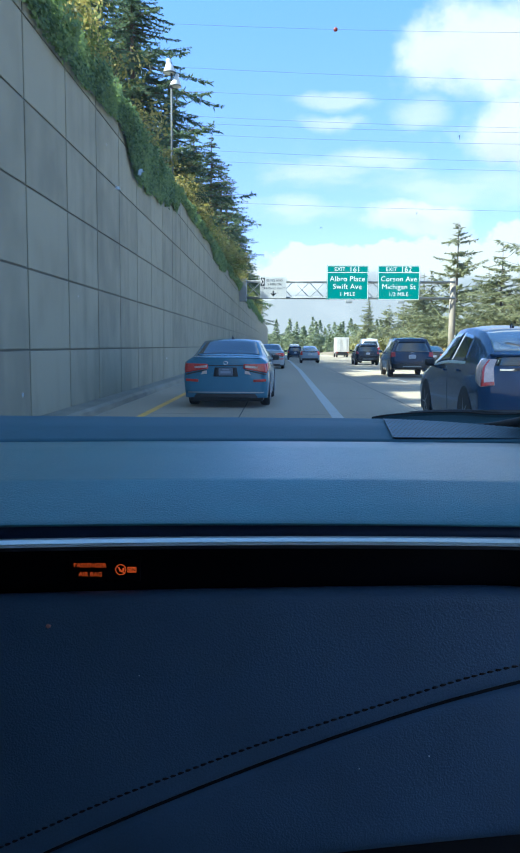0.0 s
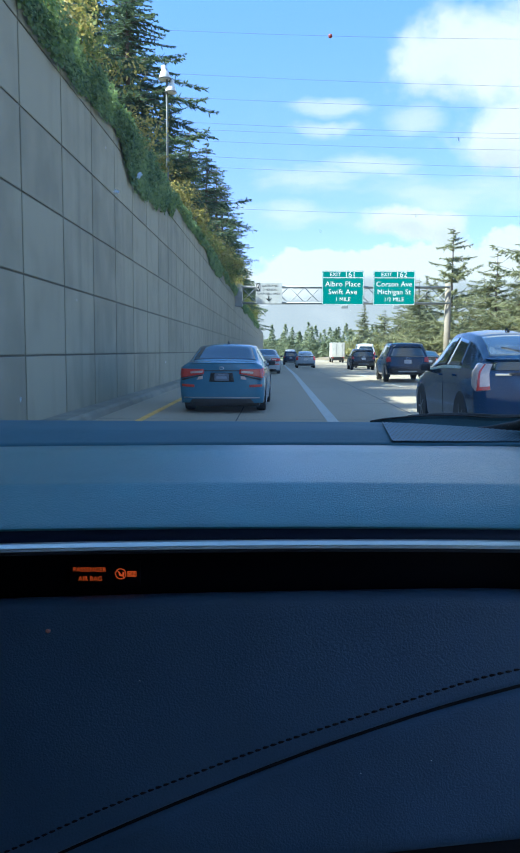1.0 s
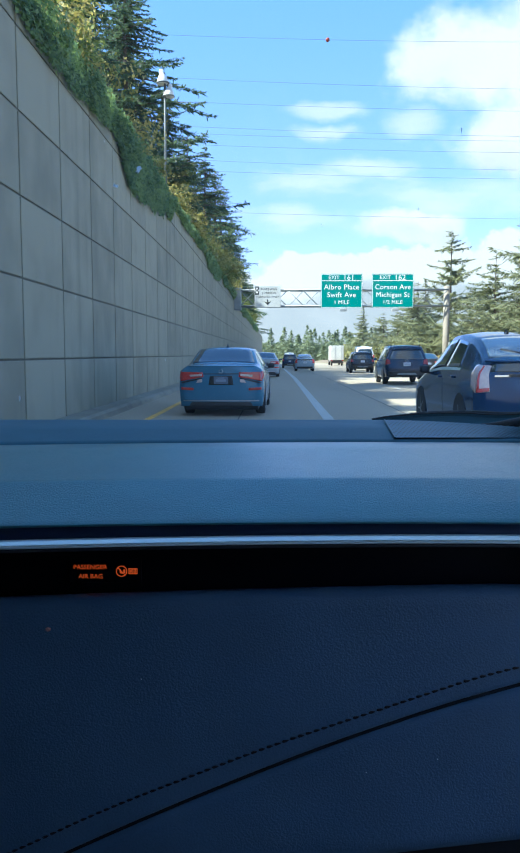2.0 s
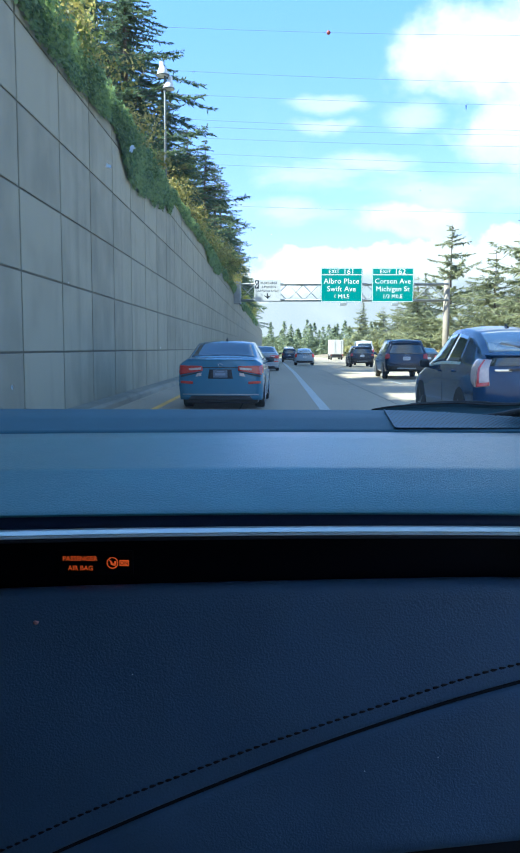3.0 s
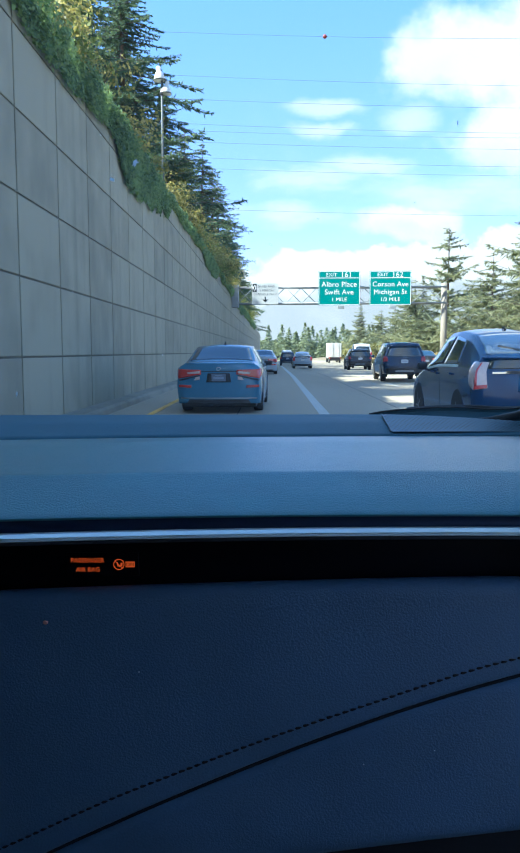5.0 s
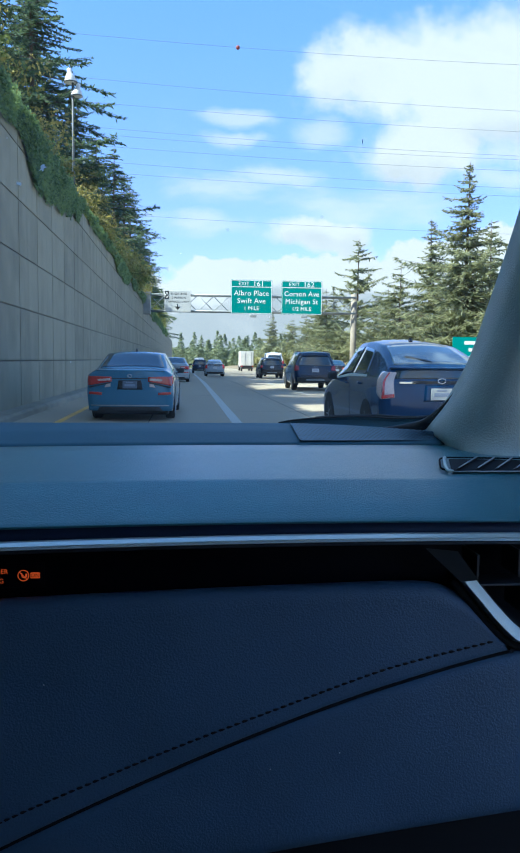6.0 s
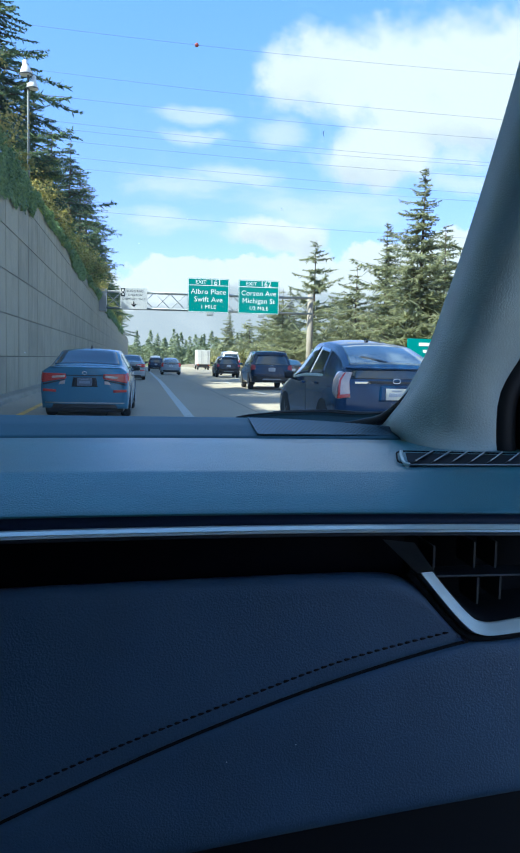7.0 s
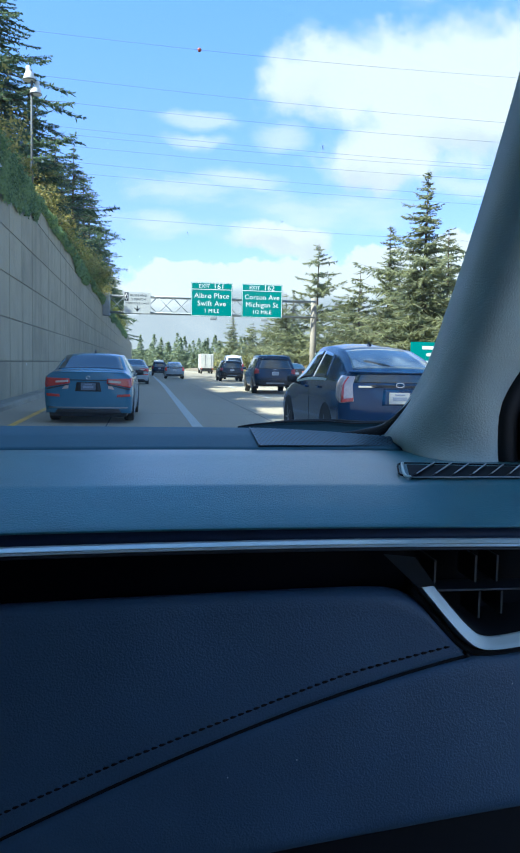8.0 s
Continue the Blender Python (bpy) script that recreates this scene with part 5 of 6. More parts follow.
def exit_sign(label, x0, lines):
    board = sign_panel("exit_sign", label, x0, x0 + 4.05, 5.85, 9.15, "sign_green")
    x1, mid = x0 + 4.05, x0 + 2.02
    part("rule", box(x0 + 0.05, x1 - 0.05, -0.79, -0.775, 8.45, 8.51), "sign_white", board, "white rule")
    for z in (5.90, 9.10):
        part("border", box(x0 + 0.05, x1 - 0.05, -0.79, -0.775, z - 0.02, z + 0.02), "sign_white", board)
    for x in (x0 + 0.05, x1 - 0.05):
        part("border", box(x - 0.02, x + 0.02, -0.79, -0.775, 5.90, 9.10), "sign_white", board)
    for words, dx, z, size in lines:
        sign_words(board, words, mid + dx, z, size, "sign_white")
    lamp_arm = part("lamp_arm", tube([(mid + 0.1, -0.7, 5.85), (mid + 0.05, -1.3, 5.55), (mid + 0.1, -1.9, 5.5)], 0.035, 6), "galvanised", board)
    part("sign_lamp", box(mid - 0.25, mid + 0.40, -2.05, -1.75, 5.45, 5.75, 0.05), "galvanised", lamp_arm, "grey sign lamp")
    return board


exit_sign("green exit sign with white lettering hung on the gantry", 4.55, [("EXIT", -0.75, 8.78, 0.50), ("161", 0.70, 8.78, 0.72), ("Albro Place", 0, 7.85, 0.70), ("Swift Ave", 0, 7.10, 0.70), ("1 MILE", 0, 6.38, 0.52)])
exit_sign("second green exit sign with white lettering hung on the gantry", 9.55, [("EXIT", -0.75, 8.78, 0.50), ("162", 0.70, 8.78, 0.72), ("Corson Ave", 0, 7.85, 0.68), ("Michigan St", 0, 7.10, 0.68), ("1/2 MILE", 0, 6.38, 0.52)])
hov = sign_panel("carpool_sign", "white carpool lane sign with black lettering", -1.95, 0.60, 5.95, 8.00, "sign_white_dim")
for words, z in (("BUSES AND", 7.68), ("2 PERSON", 7.30), ("CARPOOLS ONLY", 6.92)):
    sign_words(hov, words, -0.55 if z > 7.1 else -0.68, z, 0.30 if z > 7.1 else 0.27, "sign_black")
part("diamond_field", box(-1.90, -1.52, -0.795, -0.782, 7.15, 7.95), "sign_black", hov, "black field")
ring = [(-1.71 + dx, -0.80, 7.55 + dz) for dx, dz in ((0, 0.30), (0.13, 0), (0, -0.30), (-0.13, 0), (0, 0.30))]
part("diamond", tube(ring, 0.03, 4), "sign_white", hov, "white diamond")
bm = bmesh.new()
for pts in ([(-0.73, 6.70), (-0.63, 6.70), (-0.63, 6.40), (-0.73, 6.40)], [(-1.02, 6.52), (-0.68, 6.15), (-0.34, 6.52), (-0.68, 6.36)]):
    f = bm.faces.new([bm.verts.new((x, -0.795, z)) for x, z in pts])
bmesh.ops.solidify(bm, geom=bm.faces, thickness=0.012)
part("arrow", bm, "sign_black", hov, "black arrow pointing down")

# green sign on two posts by the shoulder
side = thing("roadside_sign", "green roadside sign with unreadable white lines on two posts", "sign", at=pose(19.3, 51, gz(51) + 0.15))
part("board", box(-1.75, 1.75, -0.03, 0.03, 1.15, 2.85, 0.01), "sign_green", side)
part("lower_board", box(-1.2, 1.2, -0.03, 0.03, 0.60, 1.08, 0.01), "sign_blue", side, "blue plate")
for z, w, h in ((2.48, 1.9, 0.22), (2.02, 1.3, 0.20), (1.52, 1.7, 0.18)):
    part("text_bar", box(-w / 2, w / 2, -0.045, -0.032, z - h / 2, z + h / 2), "sign_white", side, "white bar of writing")
for x in (-0.9, 0.9):
    part("post", box(x - 0.06, x + 0.06, 0.03, 0.15, -0.3, 2.8), "galvanised", side)

# concrete barrier on the shoulder, unit by unit
unit_bm = sheet([[(0.30, y, 0), (0.30, y, 0.08), (0.14, y, 0.33), (0.09, y, 1.05), (-0.09, y, 1.05), (-0.14, y, 0.33), (-0.30, y, 0.08), (-0.30, y, 0)] for y in (0.02, 3.00)])
me = bpy.data.meshes.new("barrier")
bmesh.ops.holes_fill(unit_bm, edges=unit_bm.edges)
bmesh.ops.recalc_face_normals(unit_bm, faces=unit_bm.faces)
unit_bm.to_mesh(me)
unit_bm.free()
me.materials.append(M["barrier"])
for k in range(13):
    unit = tagged(new("barrier", me), "pale concrete barrier unit on the road shoulder", "barrier", "shoulder barrier")
    unit.location = (15.0, 13 + 3.05 * k, gz(13 + 3.05 * k))
structure("verge_kerb", sheet([[(x, y, gz(y) + z) for x, z in ((14.9, -0.02), (14.92, 0.14), (15.2, 0.16), (15.3, 0.0))] for y in (52.5, 60, 80, 110, 150, 220, 300)]), "kerb", "low kerb along the dry verge", "kerb")

# pole on the wall top with two bell-shaped lamp housings
pole = thing("lamp_pole", "slim dark grey pole with two white bell-shaped lamp heads", "lamp pole", at=pose(-4.62, 34.5, WALL_TOP))
part("shaft", tube([(0, 0, -0.2), (0, 0, 3), (0, 0, 5.9)], [0.060, 0.050, 0.045], 8), "pole_grey", pole, smooth=True)
part("bracket", tube([(-0.08, 0, 5.28), (0.20, 0, 5.42)], 0.04, 6), "pole_grey", pole)
for cx, cz, lean, size in ((-0.08, 5.66, -0.10, 0.60), (0.16, 5.12, 0.16, 0.54)):
    lamp_head = part("lamp_head", tube([(cx + lean * h, -0.02, cz + h) for h in (0.0, 0.06 * size, 0.40 * size, 0.62 * size, 0.66 * size, 0.92 * size, 0.98 * size)],
                                       [v * size for v in (0.42, 0.44, 0.31, 0.20, 0.17, 0.16, 0.08)], 16), "lamp_white", pole, "white bell-shaped lamp head", smooth=True)
    part("lamp_rim", tube([(cx + 0.43 * size * math.cos(t), -0.02 + 0.43 * size * math.sin(t), cz + 0.02) for t in np.linspace(0, 2 * math.pi, 21)], 0.03, 6), "pole_grey", lamp_head, "dark rim", smooth=True)

# high-voltage cables across the road, one with a red marker ball
for k, (y, z0, z1, sag) in enumerate(((118, 46.5, 45.5, 5.2), (118, 41.0, 38.5, 4.6), (121, 38.6, 36.4, 4.6), (124, 36.0, 33.5, 4.2), (127, 35.6, 33.8, 4.5), (127, 34.0, 32.0, 4.0), (130, 32.6, 29.8, 3.8), (133, 31.5, 29.2, 3.6), (133, 25.0, 22.8, 3.4))):
    line = thing("power_cable", "thin dark high-voltage cable strung across the road", "cable", "power cables", at=Matrix())
    xs = np.linspace(-150, 190, 41)
    part("wire", tube([(x, y + 0.03 * x, z0 + (z1 - z0) * (x + 40) / 110 + sag * (((x - 20) / 170) ** 2 * 2)) for x in xs], 0.02, 5), "cable", line)
    if k == 0:
        bm = bmesh.new()
        bmesh.ops.create_uvsphere(bm, u_segments=16, v_segments=10, radius=0.30)
        x = 7.6
        bmesh.ops.translate(bm, verts=bm.verts, vec=(x, y + 0.03 * x, z0 + (z1 - z0) * (x + 40) / 110 + sag * (((x - 20) / 170) ** 2 * 2)))
        part("marker_ball", bm, "marker_red", line, "red marker ball", smooth=True)

# ---- plants ----
def quads(centres, along, across):
    """Four-cornered leaves: centre, half length and half width vectors."""
    v = np.stack([centres - along - across * 0.6, centres - across * 0.25 + along * 0.0 - across * 0.75, centres + along, centres + across], 1)
    return v.reshape(-1, 3), np.arange(len(centres) * 4).reshape(-1, 4)


def unit_vectors(r, n):
    v = r.normal(size=(n, 3))
    return v / np.linalg.norm(v, axis=1, keepdims=True)


def leaf_mesh(name, verts, faces, material):
    me = bpy.data.meshes.new(name)
    me.from_pydata(verts.tolist(), [], faces.tolist())
    me.update()
    me.materials.append(M[material])
    return me


def conifer(name, label, seed, height, radius, material, at, droop=0.35, levels=34, per=7, bare=0.10, group="conifers", tip_up=0.0, dense=1.0, lift=0.0, taper=0.85, spray=1.0, fine=1.0):
    """A conifer: tapered trunk, whorls of drooping limbs, and needle sprays along every limb."""
    r = np.random.default_rng(seed)
    tree = thing(name, label, "tree", group, at)
    part("trunk", tube([(0.04 * math.sin(k), 0.04 * math.cos(k * 1.7), height * k / 8) for k in range(9)], [max(0.02, height * 0.018 * (1 - k / 8.2)) for k in range(9)], 8), "bark", tree, smooth=True)
    limbs, c, al, ac = bmesh.new(), [], [], []
    for i in range(levels):
        f = bare + (1 - bare) * (i + 0.6 * r.random()) / levels
        z = height * f
        reach = radius * (1 - f) ** taper * (0.50 + 0.75 * r.random()) + 0.15
        for k in range(per):
            if r.random() < 0.12:
                continue
            a = 2 * math.pi * (k + r.random() * 1.4) / per + i * 1.7
            ln = reach * (0.45 + 0.8 * r.random()) * (1 + 0.25 * math.sin(a + seed))
            d = np.array([math.cos(a), math.sin(a), 0.0])
            slope = lift + 0.16 * r.normal()
            n = max(4, int(ln / 0.30 * dense))
            t = np.linspace(0.12, 1, n)
            rise = ln * ((0.10 + slope) * t - droop * t ** 2 + (droop * 0.55 + tip_up) * t ** 4)
            pts = np.outer(t * ln, d) + np.array([0, 0, z + 0.6 * height / levels * (r.random() - 0.5)]) + np.outer(rise, [0, 0, 1.0])
            tube([pts[0] - d * 0.12 * ln, pts[n // 2], pts[-1]], [0.03 + 0.006 * ln, 0.02, 0.006], 4, limbs)
            cross = np.array([-d[1], d[0], 0.0])
            for sgn in (-1, 0, 1):
                m = int(n * (3 if sgn else 2) * fine)
                tt = r.random(m)
                base = np.stack([np.interp(tt, t, pts[:, q]) for q in range(3)], 1)
                width = ln * 0.34 * (1 - 0.75 * tt) + 0.10
                side_len = width * (0.32 + 0.45 * r.random(m)) * spray
                way = d * 0.75 + cross * sgn * (0.9 if sgn else 0) + np.array([0, 0, -0.10 - 0.5 * droop])
                way = way / np.linalg.norm(way)
                jitter = way + r.normal(size=(m, 3)) * 0.38
                half = jitter * (side_len[:, None] * 0.5)
                c.append(base + half * (1.0 if sgn else 0.4))
                al.append(half)
                flat = np.cross(jitter, [0, 0, 1.0]) + r.normal(size=(m, 3)) * 0.7
                flat /= np.linalg.norm(flat, axis=1, keepdims=True)
                ac.append(flat * (0.04 + 0.05 * r.random(m))[:, None] * (0.6 + 0.022 * height) * spray ** 0.5)
    part("limbs", limbs, "bark", tree)
    v, q = quads(np.vstack(c), np.vstack(al), np.vstack(ac))
    crown = new("crown", leaf_mesh("crown", v, q, material))
    crown.parent = tree
    return tree


def leafy(name, label, seed, size, material, at, leaves=4500, leaf=0.16, clumps=22, trunk=0.0, category="bush", group="bushes", second=None):
    """A bush or broadleaf tree: stems, and leaves gathered in uneven clumps."""
    r = np.random.default_rng(seed)
    plant = thing(name, label, category, group, at)
    sx, sy, sz = size
    stems, c, nor, which = bmesh.new(), [], [], []
    for k in range(clumps):
        p = unit_vectors(r, 1)[0] * (0.35 + 0.65 * r.random() ** 0.6)
        centre = np.array([p[0] * sx, p[1] * sy, trunk + sz * (0.5 + 0.5 * p[2])])
        size_k = (0.20 + 0.22 * r.random()) * (sx + sy + sz) / 3
        tube([(0, 0, 0), (centre[0] * 0.35, centre[1] * 0.35, trunk * 0.8 + 0.35 * (centre[2] - trunk)), tuple(centre)], [0.03 + 0.02 * sz, 0.02 + 0.008 * sz, 0.006], 5, stems)
        m = leaves // clumps
        d = unit_vectors(r, m)
        c.append(centre + d * (size_k * (0.35 + 0.75 * r.random(m) ** 0.5))[:, None] * np.array([1, 1, 0.8]))
        nor.append(d)
        which.append(np.full(m, r.random()))
    part("stems", stems, "bark", plant)
    c, nor, which = np.vstack(c), np.vstack(nor), np.concatenate(which)
    nor = nor + r.normal(size=nor.shape) * 0.6 + np.array([0, 0, 0.4])
    a = np.cross(nor, r.normal(size=nor.shape))
    a /= np.linalg.norm(a, axis=1, keepdims=True)
    b = np.cross(nor, a)
    b /= np.linalg.norm(b, axis=1, keepdims=True)
    s = (leaf * (0.6 + 0.7 * r.random(len(c))))[:, None]
    for pick, mm in ((which <= 0.62, material), (which > 0.62, second or material)):
        if pick.any():
            v, q = quads(c[pick], a[pick] * s[pick] * 0.6, b[pick] * s[pick] * 0.42)
            leaf_ob = new("foliage", leaf_mesh("foliage", v, q, mm))
            leaf_ob.parent = plant
    return plant


def bank_z(x):
    return float(np.interp(-x, [4.7, 6, 9, 14, 24, 60], [WALL_TOP + d for d in (-0.06, 0.1, 0.9, 2.4, 4.1, 5.6)]))


# tall dark conifers on the bank above the wall
d1 = conifer("conifer", "tall dark green conifer with drooping limbs above the wall", 11, 15.2, 4.5, "conifer_dark", pose(-8.6, 64, bank_z(-8.6) - 0.2), droop=0.45, levels=38, per=8, dense=1.25, group="bank conifers", taper=0.62, spray=0.62, fine=1.9)
d2 = conifer("conifer", "dark shaggy conifer above the wall", 12, 15.6, 5.0, "conifer_dark", pose(-7.2, 84, bank_z(-7.2) - 0.2), droop=0.40, levels=32, per=7, dense=1.05, group="bank conifers", taper=0.62)
d3 = conifer("conifer", "dark drooping conifer above the wall", 13, 16.5, 5.2, "conifer_dark", pose(-8.0, 44, bank_z(-8.0) - 0.2, 0, 0, 250), droop=0.42, levels=36, per=8, dense=1.25, group="bank conifers", taper=0.62, spray=0.62, fine=1.9)
d3.scale = (0.90, 0.90, 0.90)
spots = [(d2, -7.6, 71, 30, 0.86), (d2, -7.2, 98, 80, 1.05), (d2, -7.6, 114, 200, 1.15), (d2, -7.2, 132, 140, 1.05), (d2, -8.4, 152, 310, 1.1), (d2, -8.0, 175, 20, 1.0), (d2, -8.6, 200, 120, 1.05), (d2, -8.2, 228, 250, 1.0), (d2, -12.5, 62, 75, 1.15), (d2, -13, 90, 10, 1.1),
         # those at y 2, 8 and -9 are out of view, added for road shade
         (d3, -11.6, 50, 200, 1.0), (d2, -9.8, 2, 130, 1.2), (d2, -10.6, 8, 40, 1.1), (d2, -9.6, -9, 300, 1.15), (d2, -7.2, 255, 60, 1.0), (d3, -10.4, 57, 100, 1.12), (d1, -9.2, 29, 160, 1.0)]
for src, x, y, turn, s in spots:
    c = copy_thing(src, pose(x, y, bank_z(x) - 0.2, 0, 0, turn))
    c.scale = (s, s, s)

# leafy trees and yellowing bushes along the wall top
leafy("broadleaf_tree", "slim leafy green tree on the wall top", 21, (0.95, 1.1, 4.6), "leaf_green", pose(-5.7, 46, WALL_TOP), leaves=16000, leaf=0.10, clumps=40, trunk=0.8, category="tree", group="wall top trees", second="leaf_yellow")
leafy("broadleaf_tree", "spreading green tree above the wall", 22, (2.2, 2.6, 4.6), "leaf_green", pose(-7.2, 22.5, WALL_TOP + 0.4), leaves=30000, leaf=0.085, clumps=60, trunk=1.0, category="tree", group="wall top trees", second="leaf_green")
b1 = leafy("bush", "yellowing bush spilling over the wall top", 31, (1.0, 1.9, 1.5), "leaf_yellow", pose(-5.4, 36, WALL_TOP - 0.15), leaves=7800, leaf=0.066, clumps=40, second="leaf_green", group="wall top bushes")
b2 = leafy("bush", "green bush on the wall top", 32, (1.1, 2.0, 1.7), "leaf_green", pose(-5.5, 31, WALL_TOP - 0.15), leaves=7800, leaf=0.066, clumps=40, second="leaf_yellow", group="wall top bushes")
b3 = leafy("bush", "dense dark green bush hanging over the wall top", 33, (0.9, 1.8, 1.3), "ivy", pose(-5.2, 26, WALL_TOP - 0.2), leaves=7800, leaf=0.09, second="ivy", group="wall top bushes")
for src, x, y, turn, s in ((b2, -5.7, 15.2, 40, 0.8), (b3, -5.3, 18.5, 170, 0.95), (b1, -5.7, 21.5, 200, 0.95), (b2, -6.2, 24, 100, 1.1), (b1, -5.4, 41.5, 90, 1.0), (b1, -5.3, 47, 30, 1.05), (b3, -5.2, 51, 0, 1.0), (b2, -5.5, 55, 150, 1.2), (b1, -5.4, 60, 60, 1.2),
                           (b1, -5.4, 67, 220, 1.3), (b2, -5.5, 74, 20, 1.3), (b1, -5.5, 82, 80, 1.3), (b3, -5.4, 90, 130, 1.3), (b1, -5.4, 99, 10, 1.4), (b2, -5.4, 110, 10, 1.5), (b1, -5.4, 124, 10, 1.6), (b2, -5.4, 140, 70, 1.7), (b1, -5.4, 160, 10, 1.8), (b2, -5.6, 12, 250, 0.7),
                           # first five stand out of view, added to shade the near hatchback
                           (b2, -5.8, 8.2, 330, 1.7), (b2, -5.9, 4.2, 80, 1.9), (b1, -5.9, 0.2, 190, 1.8), (b2, -5.9, -4.5, 20, 1.8), (b3, -5.6, 11.0, 60, 1.3), (b1, -6.0, 17.5, 70, 1.35), (b1, -6.1, 22.0, 280, 1.5), (b1, -6.0, 27.0, 140, 1.45), (b1, -6.0, 30.5, 350, 1.5), (b1, -6.3, 33.5, 15, 1.5), (b1, -6.4, 39, 130, 1.7), (b1, -6.2, 44.5, 250, 1.6), (b2, -6.4, 50, 310, 1.7), (b1, -6.3, 56, 170, 1.9), (b1, -6.4, 64, 100, 2.0), (b2, -6.2, 71, 60, 2.0), (b1, -6.2, 79, 200, 2.1)):
    c = copy_thing(src, pose(x, y, WALL_TOP - 0.15, 0, 0, turn))
    c.scale = (s, s, s)

# ivy hanging over the wall top, in curtains of uneven length
r = np.random.default_rng(7)
cs = []
for y0, y1, hang, count in ((9, 22, 0.9, 9000), (19, 31, 1.6, 16500), (31, 46, 0.45, 5000), (45, 58, 0.8, 6500), (60, 78, 0.6, 4200), (78, 96, 1.0, 5200), (96, 130, 0.9, 4500), (130, 180, 1.0, 4500)):
    y = r.uniform(y0, y1, count)
    edge = np.array([hang * max(0.12, 0.72 + 0.75 * noise.noise((q * 0.16, 1.3, 0)) + 0.38 * noise.noise((q * 0.6, 4.3, 0)) + 0.13 * noise.noise((q * 2.3, 8.3, 0))) for q in y])
    edge *= np.clip(np.minimum(y - y0, (y1 - y) * 2.5) / 2.5, 0.05, 1) ** 0.6
    drop = edge * r.random(count) ** 0.8
    bulk = 0.10 + 0.30 * (1 - drop / (edge + 1e-6)) * (0.6 + 0.6 * np.array([noise.noise((q * 0.9, 7.7, 1)) for q in y]))
    cs.append(np.stack([WALL_X + 0.02 + bulk * r.random(count) ** 0.5, y, WALL_TOP + 0.22 - drop * 1.05 + 0.05 * r.normal(size=count)], 1))
    lie = count // 3
    yy = r.uniform(y0, y1, lie)
    cs.append(np.stack([-4.0 - 1.1 * r.random(lie), yy, WALL_TOP + 0.05 + 0.25 * r.random(lie)], 1))
cs = np.vstack(cs)
nor = np.array([1.0, -0.35, 0.5]) + r.normal(size=cs.shape) * 0.45
a = np.cross(nor, r.normal(size=cs.shape))
a /= np.linalg.norm(a, axis=1, keepdims=True)
b = np.cross(nor, a)
b /= np.linalg.norm(b, axis=1, keepdims=True)
s = (0.088 * (0.6 + 0.8 * r.random(len(cs))) * np.clip(cs[:, 1] / 40, 0.8, 2.2))[:, None]
v, q = quads(cs, a * s * 0.7, b * s * 0.5)
tagged(new("ivy", leaf_mesh("ivy", v, q, "ivy")), "green ivy hanging in curtains over the wall top", "ivy", kind="stuff")

# conifers beyond the verge
c1 = conifer("conifer", "tall spreading conifer with level limbs beyond the verge", 41, 15.5, 8.6, "conifer_light", pose(21.0, 96, gz(96) + 0.9), droop=0.22, levels=15, per=6, bare=0.05, tip_up=0.02, group="verge conifers", dense=2.2, lift=0.16, taper=0.72)
c2 = conifer("conifer", "dense pointed green conifer beyond the verge", 42, 18.0, 6.0, "conifer_light", pose(25.2, 70, gz(70) + 1.2), droop=0.30, levels=36, per=9, bare=0.03, tip_up=0.12, group="verge conifers", dense=1.6)
c3 = conifer("conifer", "slender conifer with gaps between its limbs", 43, 11.0, 5.4, "conifer_light", pose(23.0, 84, gz(84) + 1.1), droop=0.24, levels=16, per=6, bare=0.05, tip_up=0.05, group="verge conifers", dense=2.2, lift=0.12, taper=0.75)
for src, x, y, turn, s in ((c3, 20.0, 112, 60, 1.0), (c2, 27.5, 88, 100, 0.92), (c1, 30.5, 78, 140, 0.95), (c2, 24.0, 128, 30, 0.72), (c3, 21.5, 140, 200, 0.85), (c1, 36, 92, 20, 1.05), (c2, 34, 66, 250, 1.1), (c3, 29, 60, 300, 1.15), (c2, 40, 76, 10, 1.2), (c3, 22.5, 165, 30, 0.9), (c2, 27, 160, 80, 0.8), (c3, 31, 120, 60, 1.1), (c2, 20.5, 185, 10, 0.7)):
    t = copy_thing(src, pose(x, y, gz(y) + 1.0, 0, 0, turn))
    t.scale = (s, s, s)
v1 = leafy("bush", "sunlit yellow-green bush on the verge", 51, (2.2, 2.6, 2.6), "leaf_olive", pose(19.5, 100, gz(100) + 0.6), leaves=3800, leaf=0.26, second="conifer_light", group="verge bushes")
v2 = leafy("bush", "dull green thicket on the verge", 52, (2.6, 3.0, 3.2), "conifer_light", pose(18.6, 118, gz(118) + 0.6), leaves=3800, leaf=0.28, second="leaf_olive", group="verge bushes")
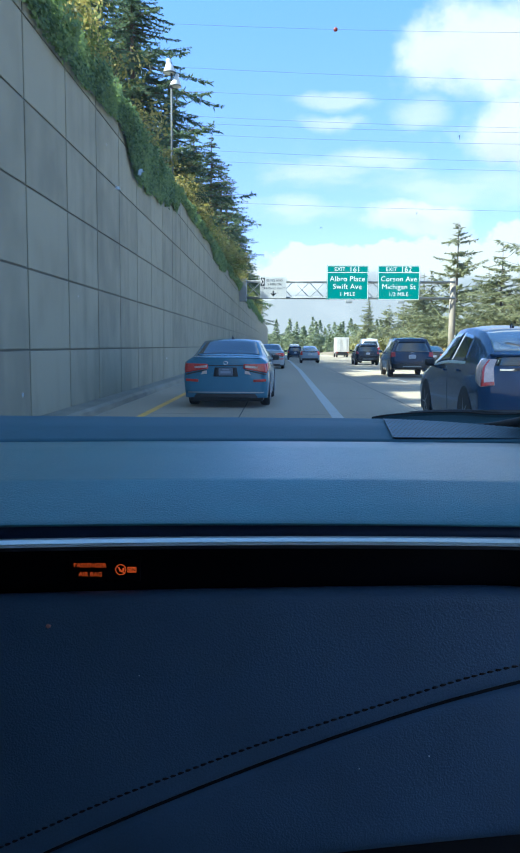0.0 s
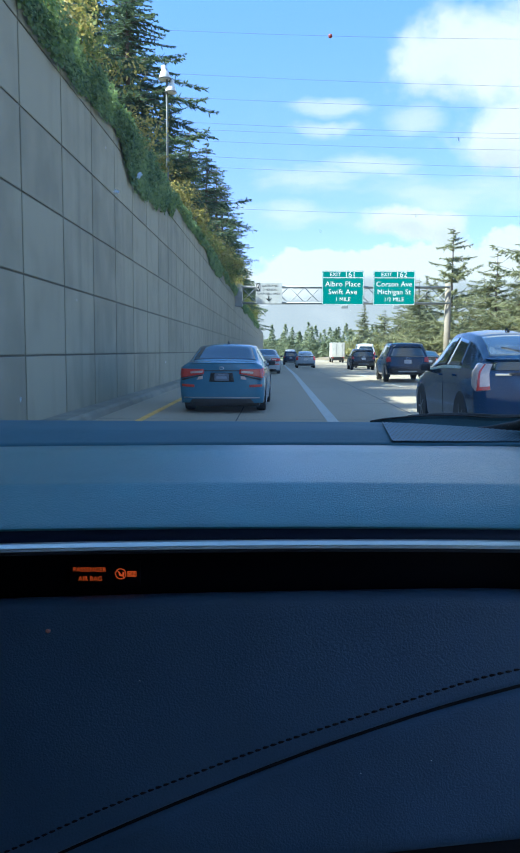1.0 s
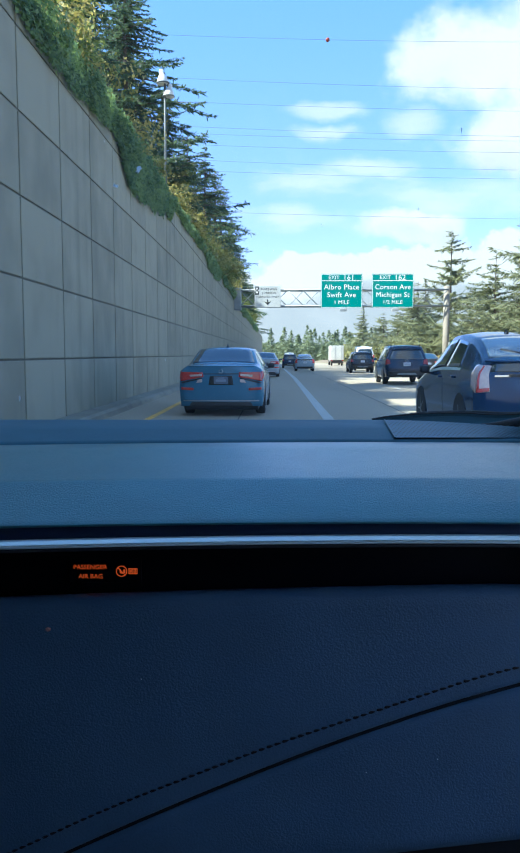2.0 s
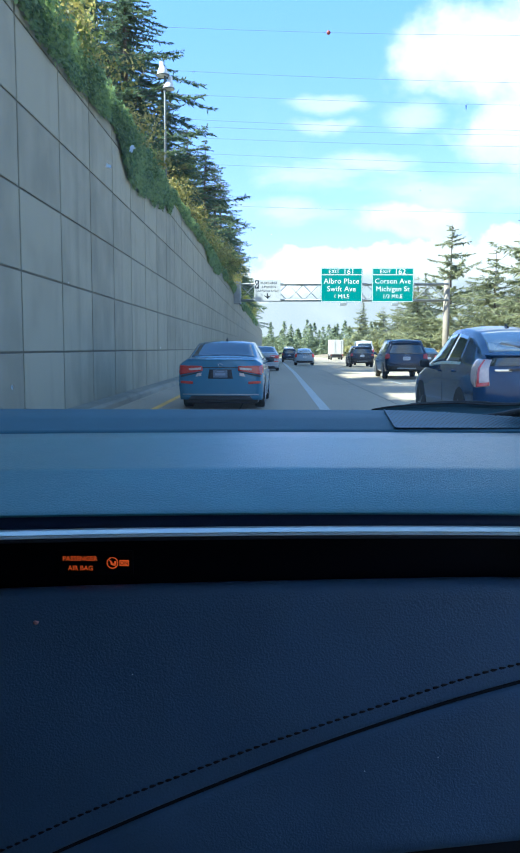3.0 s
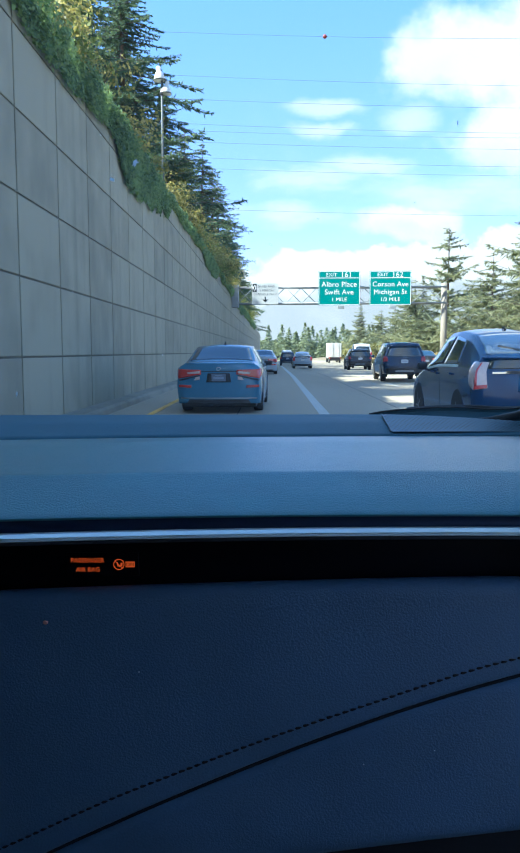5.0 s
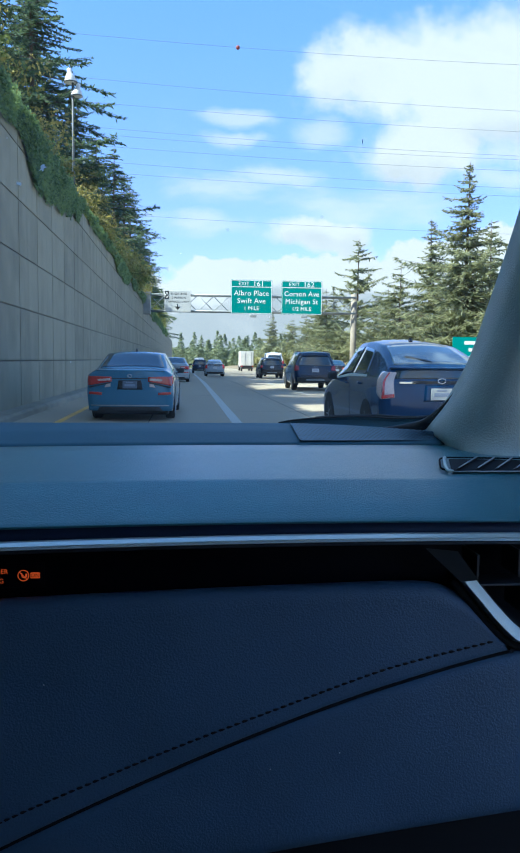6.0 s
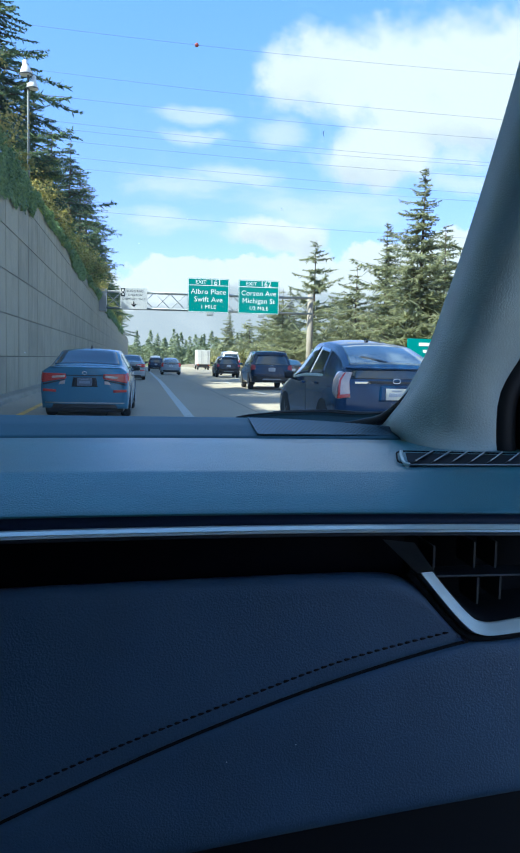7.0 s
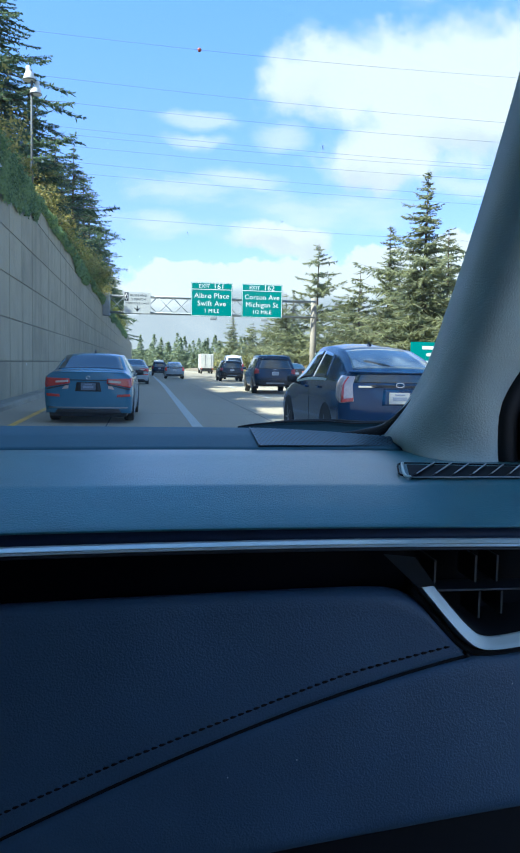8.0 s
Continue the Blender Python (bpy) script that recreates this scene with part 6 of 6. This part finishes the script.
for src, x, y, turn, s in ((v1, 21.5, 78, 30, 0.8), (v2, 24, 84, 80, 1.1), (v1, 26, 68, 120, 0.8), (v2, 20.5, 106, 160, 1.15), (v1, 18.2, 130, 200, 1.1), (v2, 18.0, 145, 240, 1.2), (v1, 18.2, 160, 280, 1.3), (v2, 18.5, 178, 320, 1.4), (v2, 27, 100, 45, 1.3), (v1, 30, 74, 75, 1.0), (v2, 33, 86, 15, 1.3), (v1, 18.4, 200, 10, 1.5), (v2, 24, 64, 10, 0.6), (v1, 28, 58, 10, 0.6)):
    t = copy_thing(src, pose(x, y, gz(y) + 0.8, 0, 0, turn))
    t.scale = (s, s, s)

# dry grass on the verge
r = np.random.default_rng(8)
n = 15000
x, y = 15.4 + 13 * r.random(n) ** 1.3, 50 + 110 * r.random(n)
z = np.interp(x, [15.0, 16.2, 18, 21, 26, 36], [-0.02, 0.25, 0.75, 1.15, 1.35, 1.5]) - 0.008 * (y - 45)
h = 0.18 + 0.30 * r.random(n)
lean = r.normal(size=(n, 2)) * 0.10
ang = r.random(n) * math.pi
base = np.stack([x, y, z], 1)
w = np.stack([np.cos(ang), np.sin(ang), 0 * ang], 1) * 0.09
tip = base + np.stack([lean[:, 0], lean[:, 1], h * 1.6], 1)
v = np.stack([base - w, base + w, tip + w * 0.5, tip - w * 0.5], 1).reshape(-1, 3)
tagged(new("dry_grass", leaf_mesh("dry_grass", v, np.arange(n * 4).reshape(-1, 4), "dry_grass")), "tall dry yellow grass on the roadside verge", "grass", kind="stuff")

# far woods where the road bends away
r = np.random.default_rng(9)
c, al, ac = [], [], []
for k in range(420):
    x, y = -70 + 190 * r.random(), 345 + 70 * r.random()
    if k % 3 == 0:
        hgt, wide, shape, m = 6.0 + 4.0 * r.random(), 4.5 + 4.0 * r.random(), 0.45, 260
    else:
        hgt, wide, shape, m = 8.0 + 9.0 * r.random() ** 1.6, 3.2 + 3.4 * r.random(), 0.85, 260
    f = r.random(m) ** 0.8
    a = r.random(m) * 2 * math.pi
    rad = wide * (1 - f) ** shape * (0.25 + 0.85 * r.random(m))
    c.append(np.stack([x + rad * np.cos(a), y + rad * np.sin(a), -3 + hgt * f], 1))
    d = np.stack([np.cos(a), np.sin(a), -0.3 + 0 * a], 1) + r.normal(size=(m, 3)) * 0.5
    al.append(d * 0.50)
    ac.append(np.cross(d, [0, 0, 1.0]) * 0.16 + r.normal(size=(m, 3)) * 0.18)
v, q = quads(np.vstack(c), np.vstack(al), np.vstack(ac))
tagged(new("far_woods", leaf_mesh("far_woods", v, q, "far_wood")), "distant green mixed woods at the end of the road", "woods", kind="stuff")

# ---- panels of the retaining wall, last ----
def panel_mesh(w, h):
    e, d = 0.012, 0.03
    a = [(0, 0, 0), (0, w, 0), (0, w, h), (0, 0, h)]
    b = [(d - 0.006, 0, 0), (d - 0.006, w, 0), (d - 0.006, w, h), (d - 0.006, 0, h)]
    c = [(d, e, e), (d, w - e, e), (d, w - e, h - e), (d, e, h - e)]
    faces = [(8, 9, 10, 11)]
    for i in range(4):
        j = (i + 1) % 4
        faces += [(i, j, 4 + j, 4 + i), (4 + i, 4 + j, 8 + j, 8 + i)]
    return a + b + c, faces


ROWS = [(-0.03, 1.26), (1.26, 2.55), (2.55, 3.84), (3.84, 5.15), (5.15, 6.44), (6.44, 7.05)]
pv, pf = [], []
for z0, z1 in ROWS:
    gap = 0.034
    vs, fs = panel_mesh(COL - 0.065, z1 - z0 - gap)
    me = mesh_of("panel", vs, fs, "wall_panel")
    for k in range(-8, 102):
        y = 12.70 + COL * k
        at = (WALL_X - 0.03, y + 0.0325, z0 + gap / 2)
        if k < 52:
            one = new("panel", me)
            one.location = at
            one.parent = wall
        else:
            base_index = len(pv)
            pv += [(at[0] + a, at[1] + b, at[2] + c) for a, b, c in vs]
            pf += [tuple(i + base_index for i in f) for f in fs]
tagged(part_of("far_panels", pv, pf, "wall_panel", wall, "grey concrete panels far along the wall"), kind="stuff")
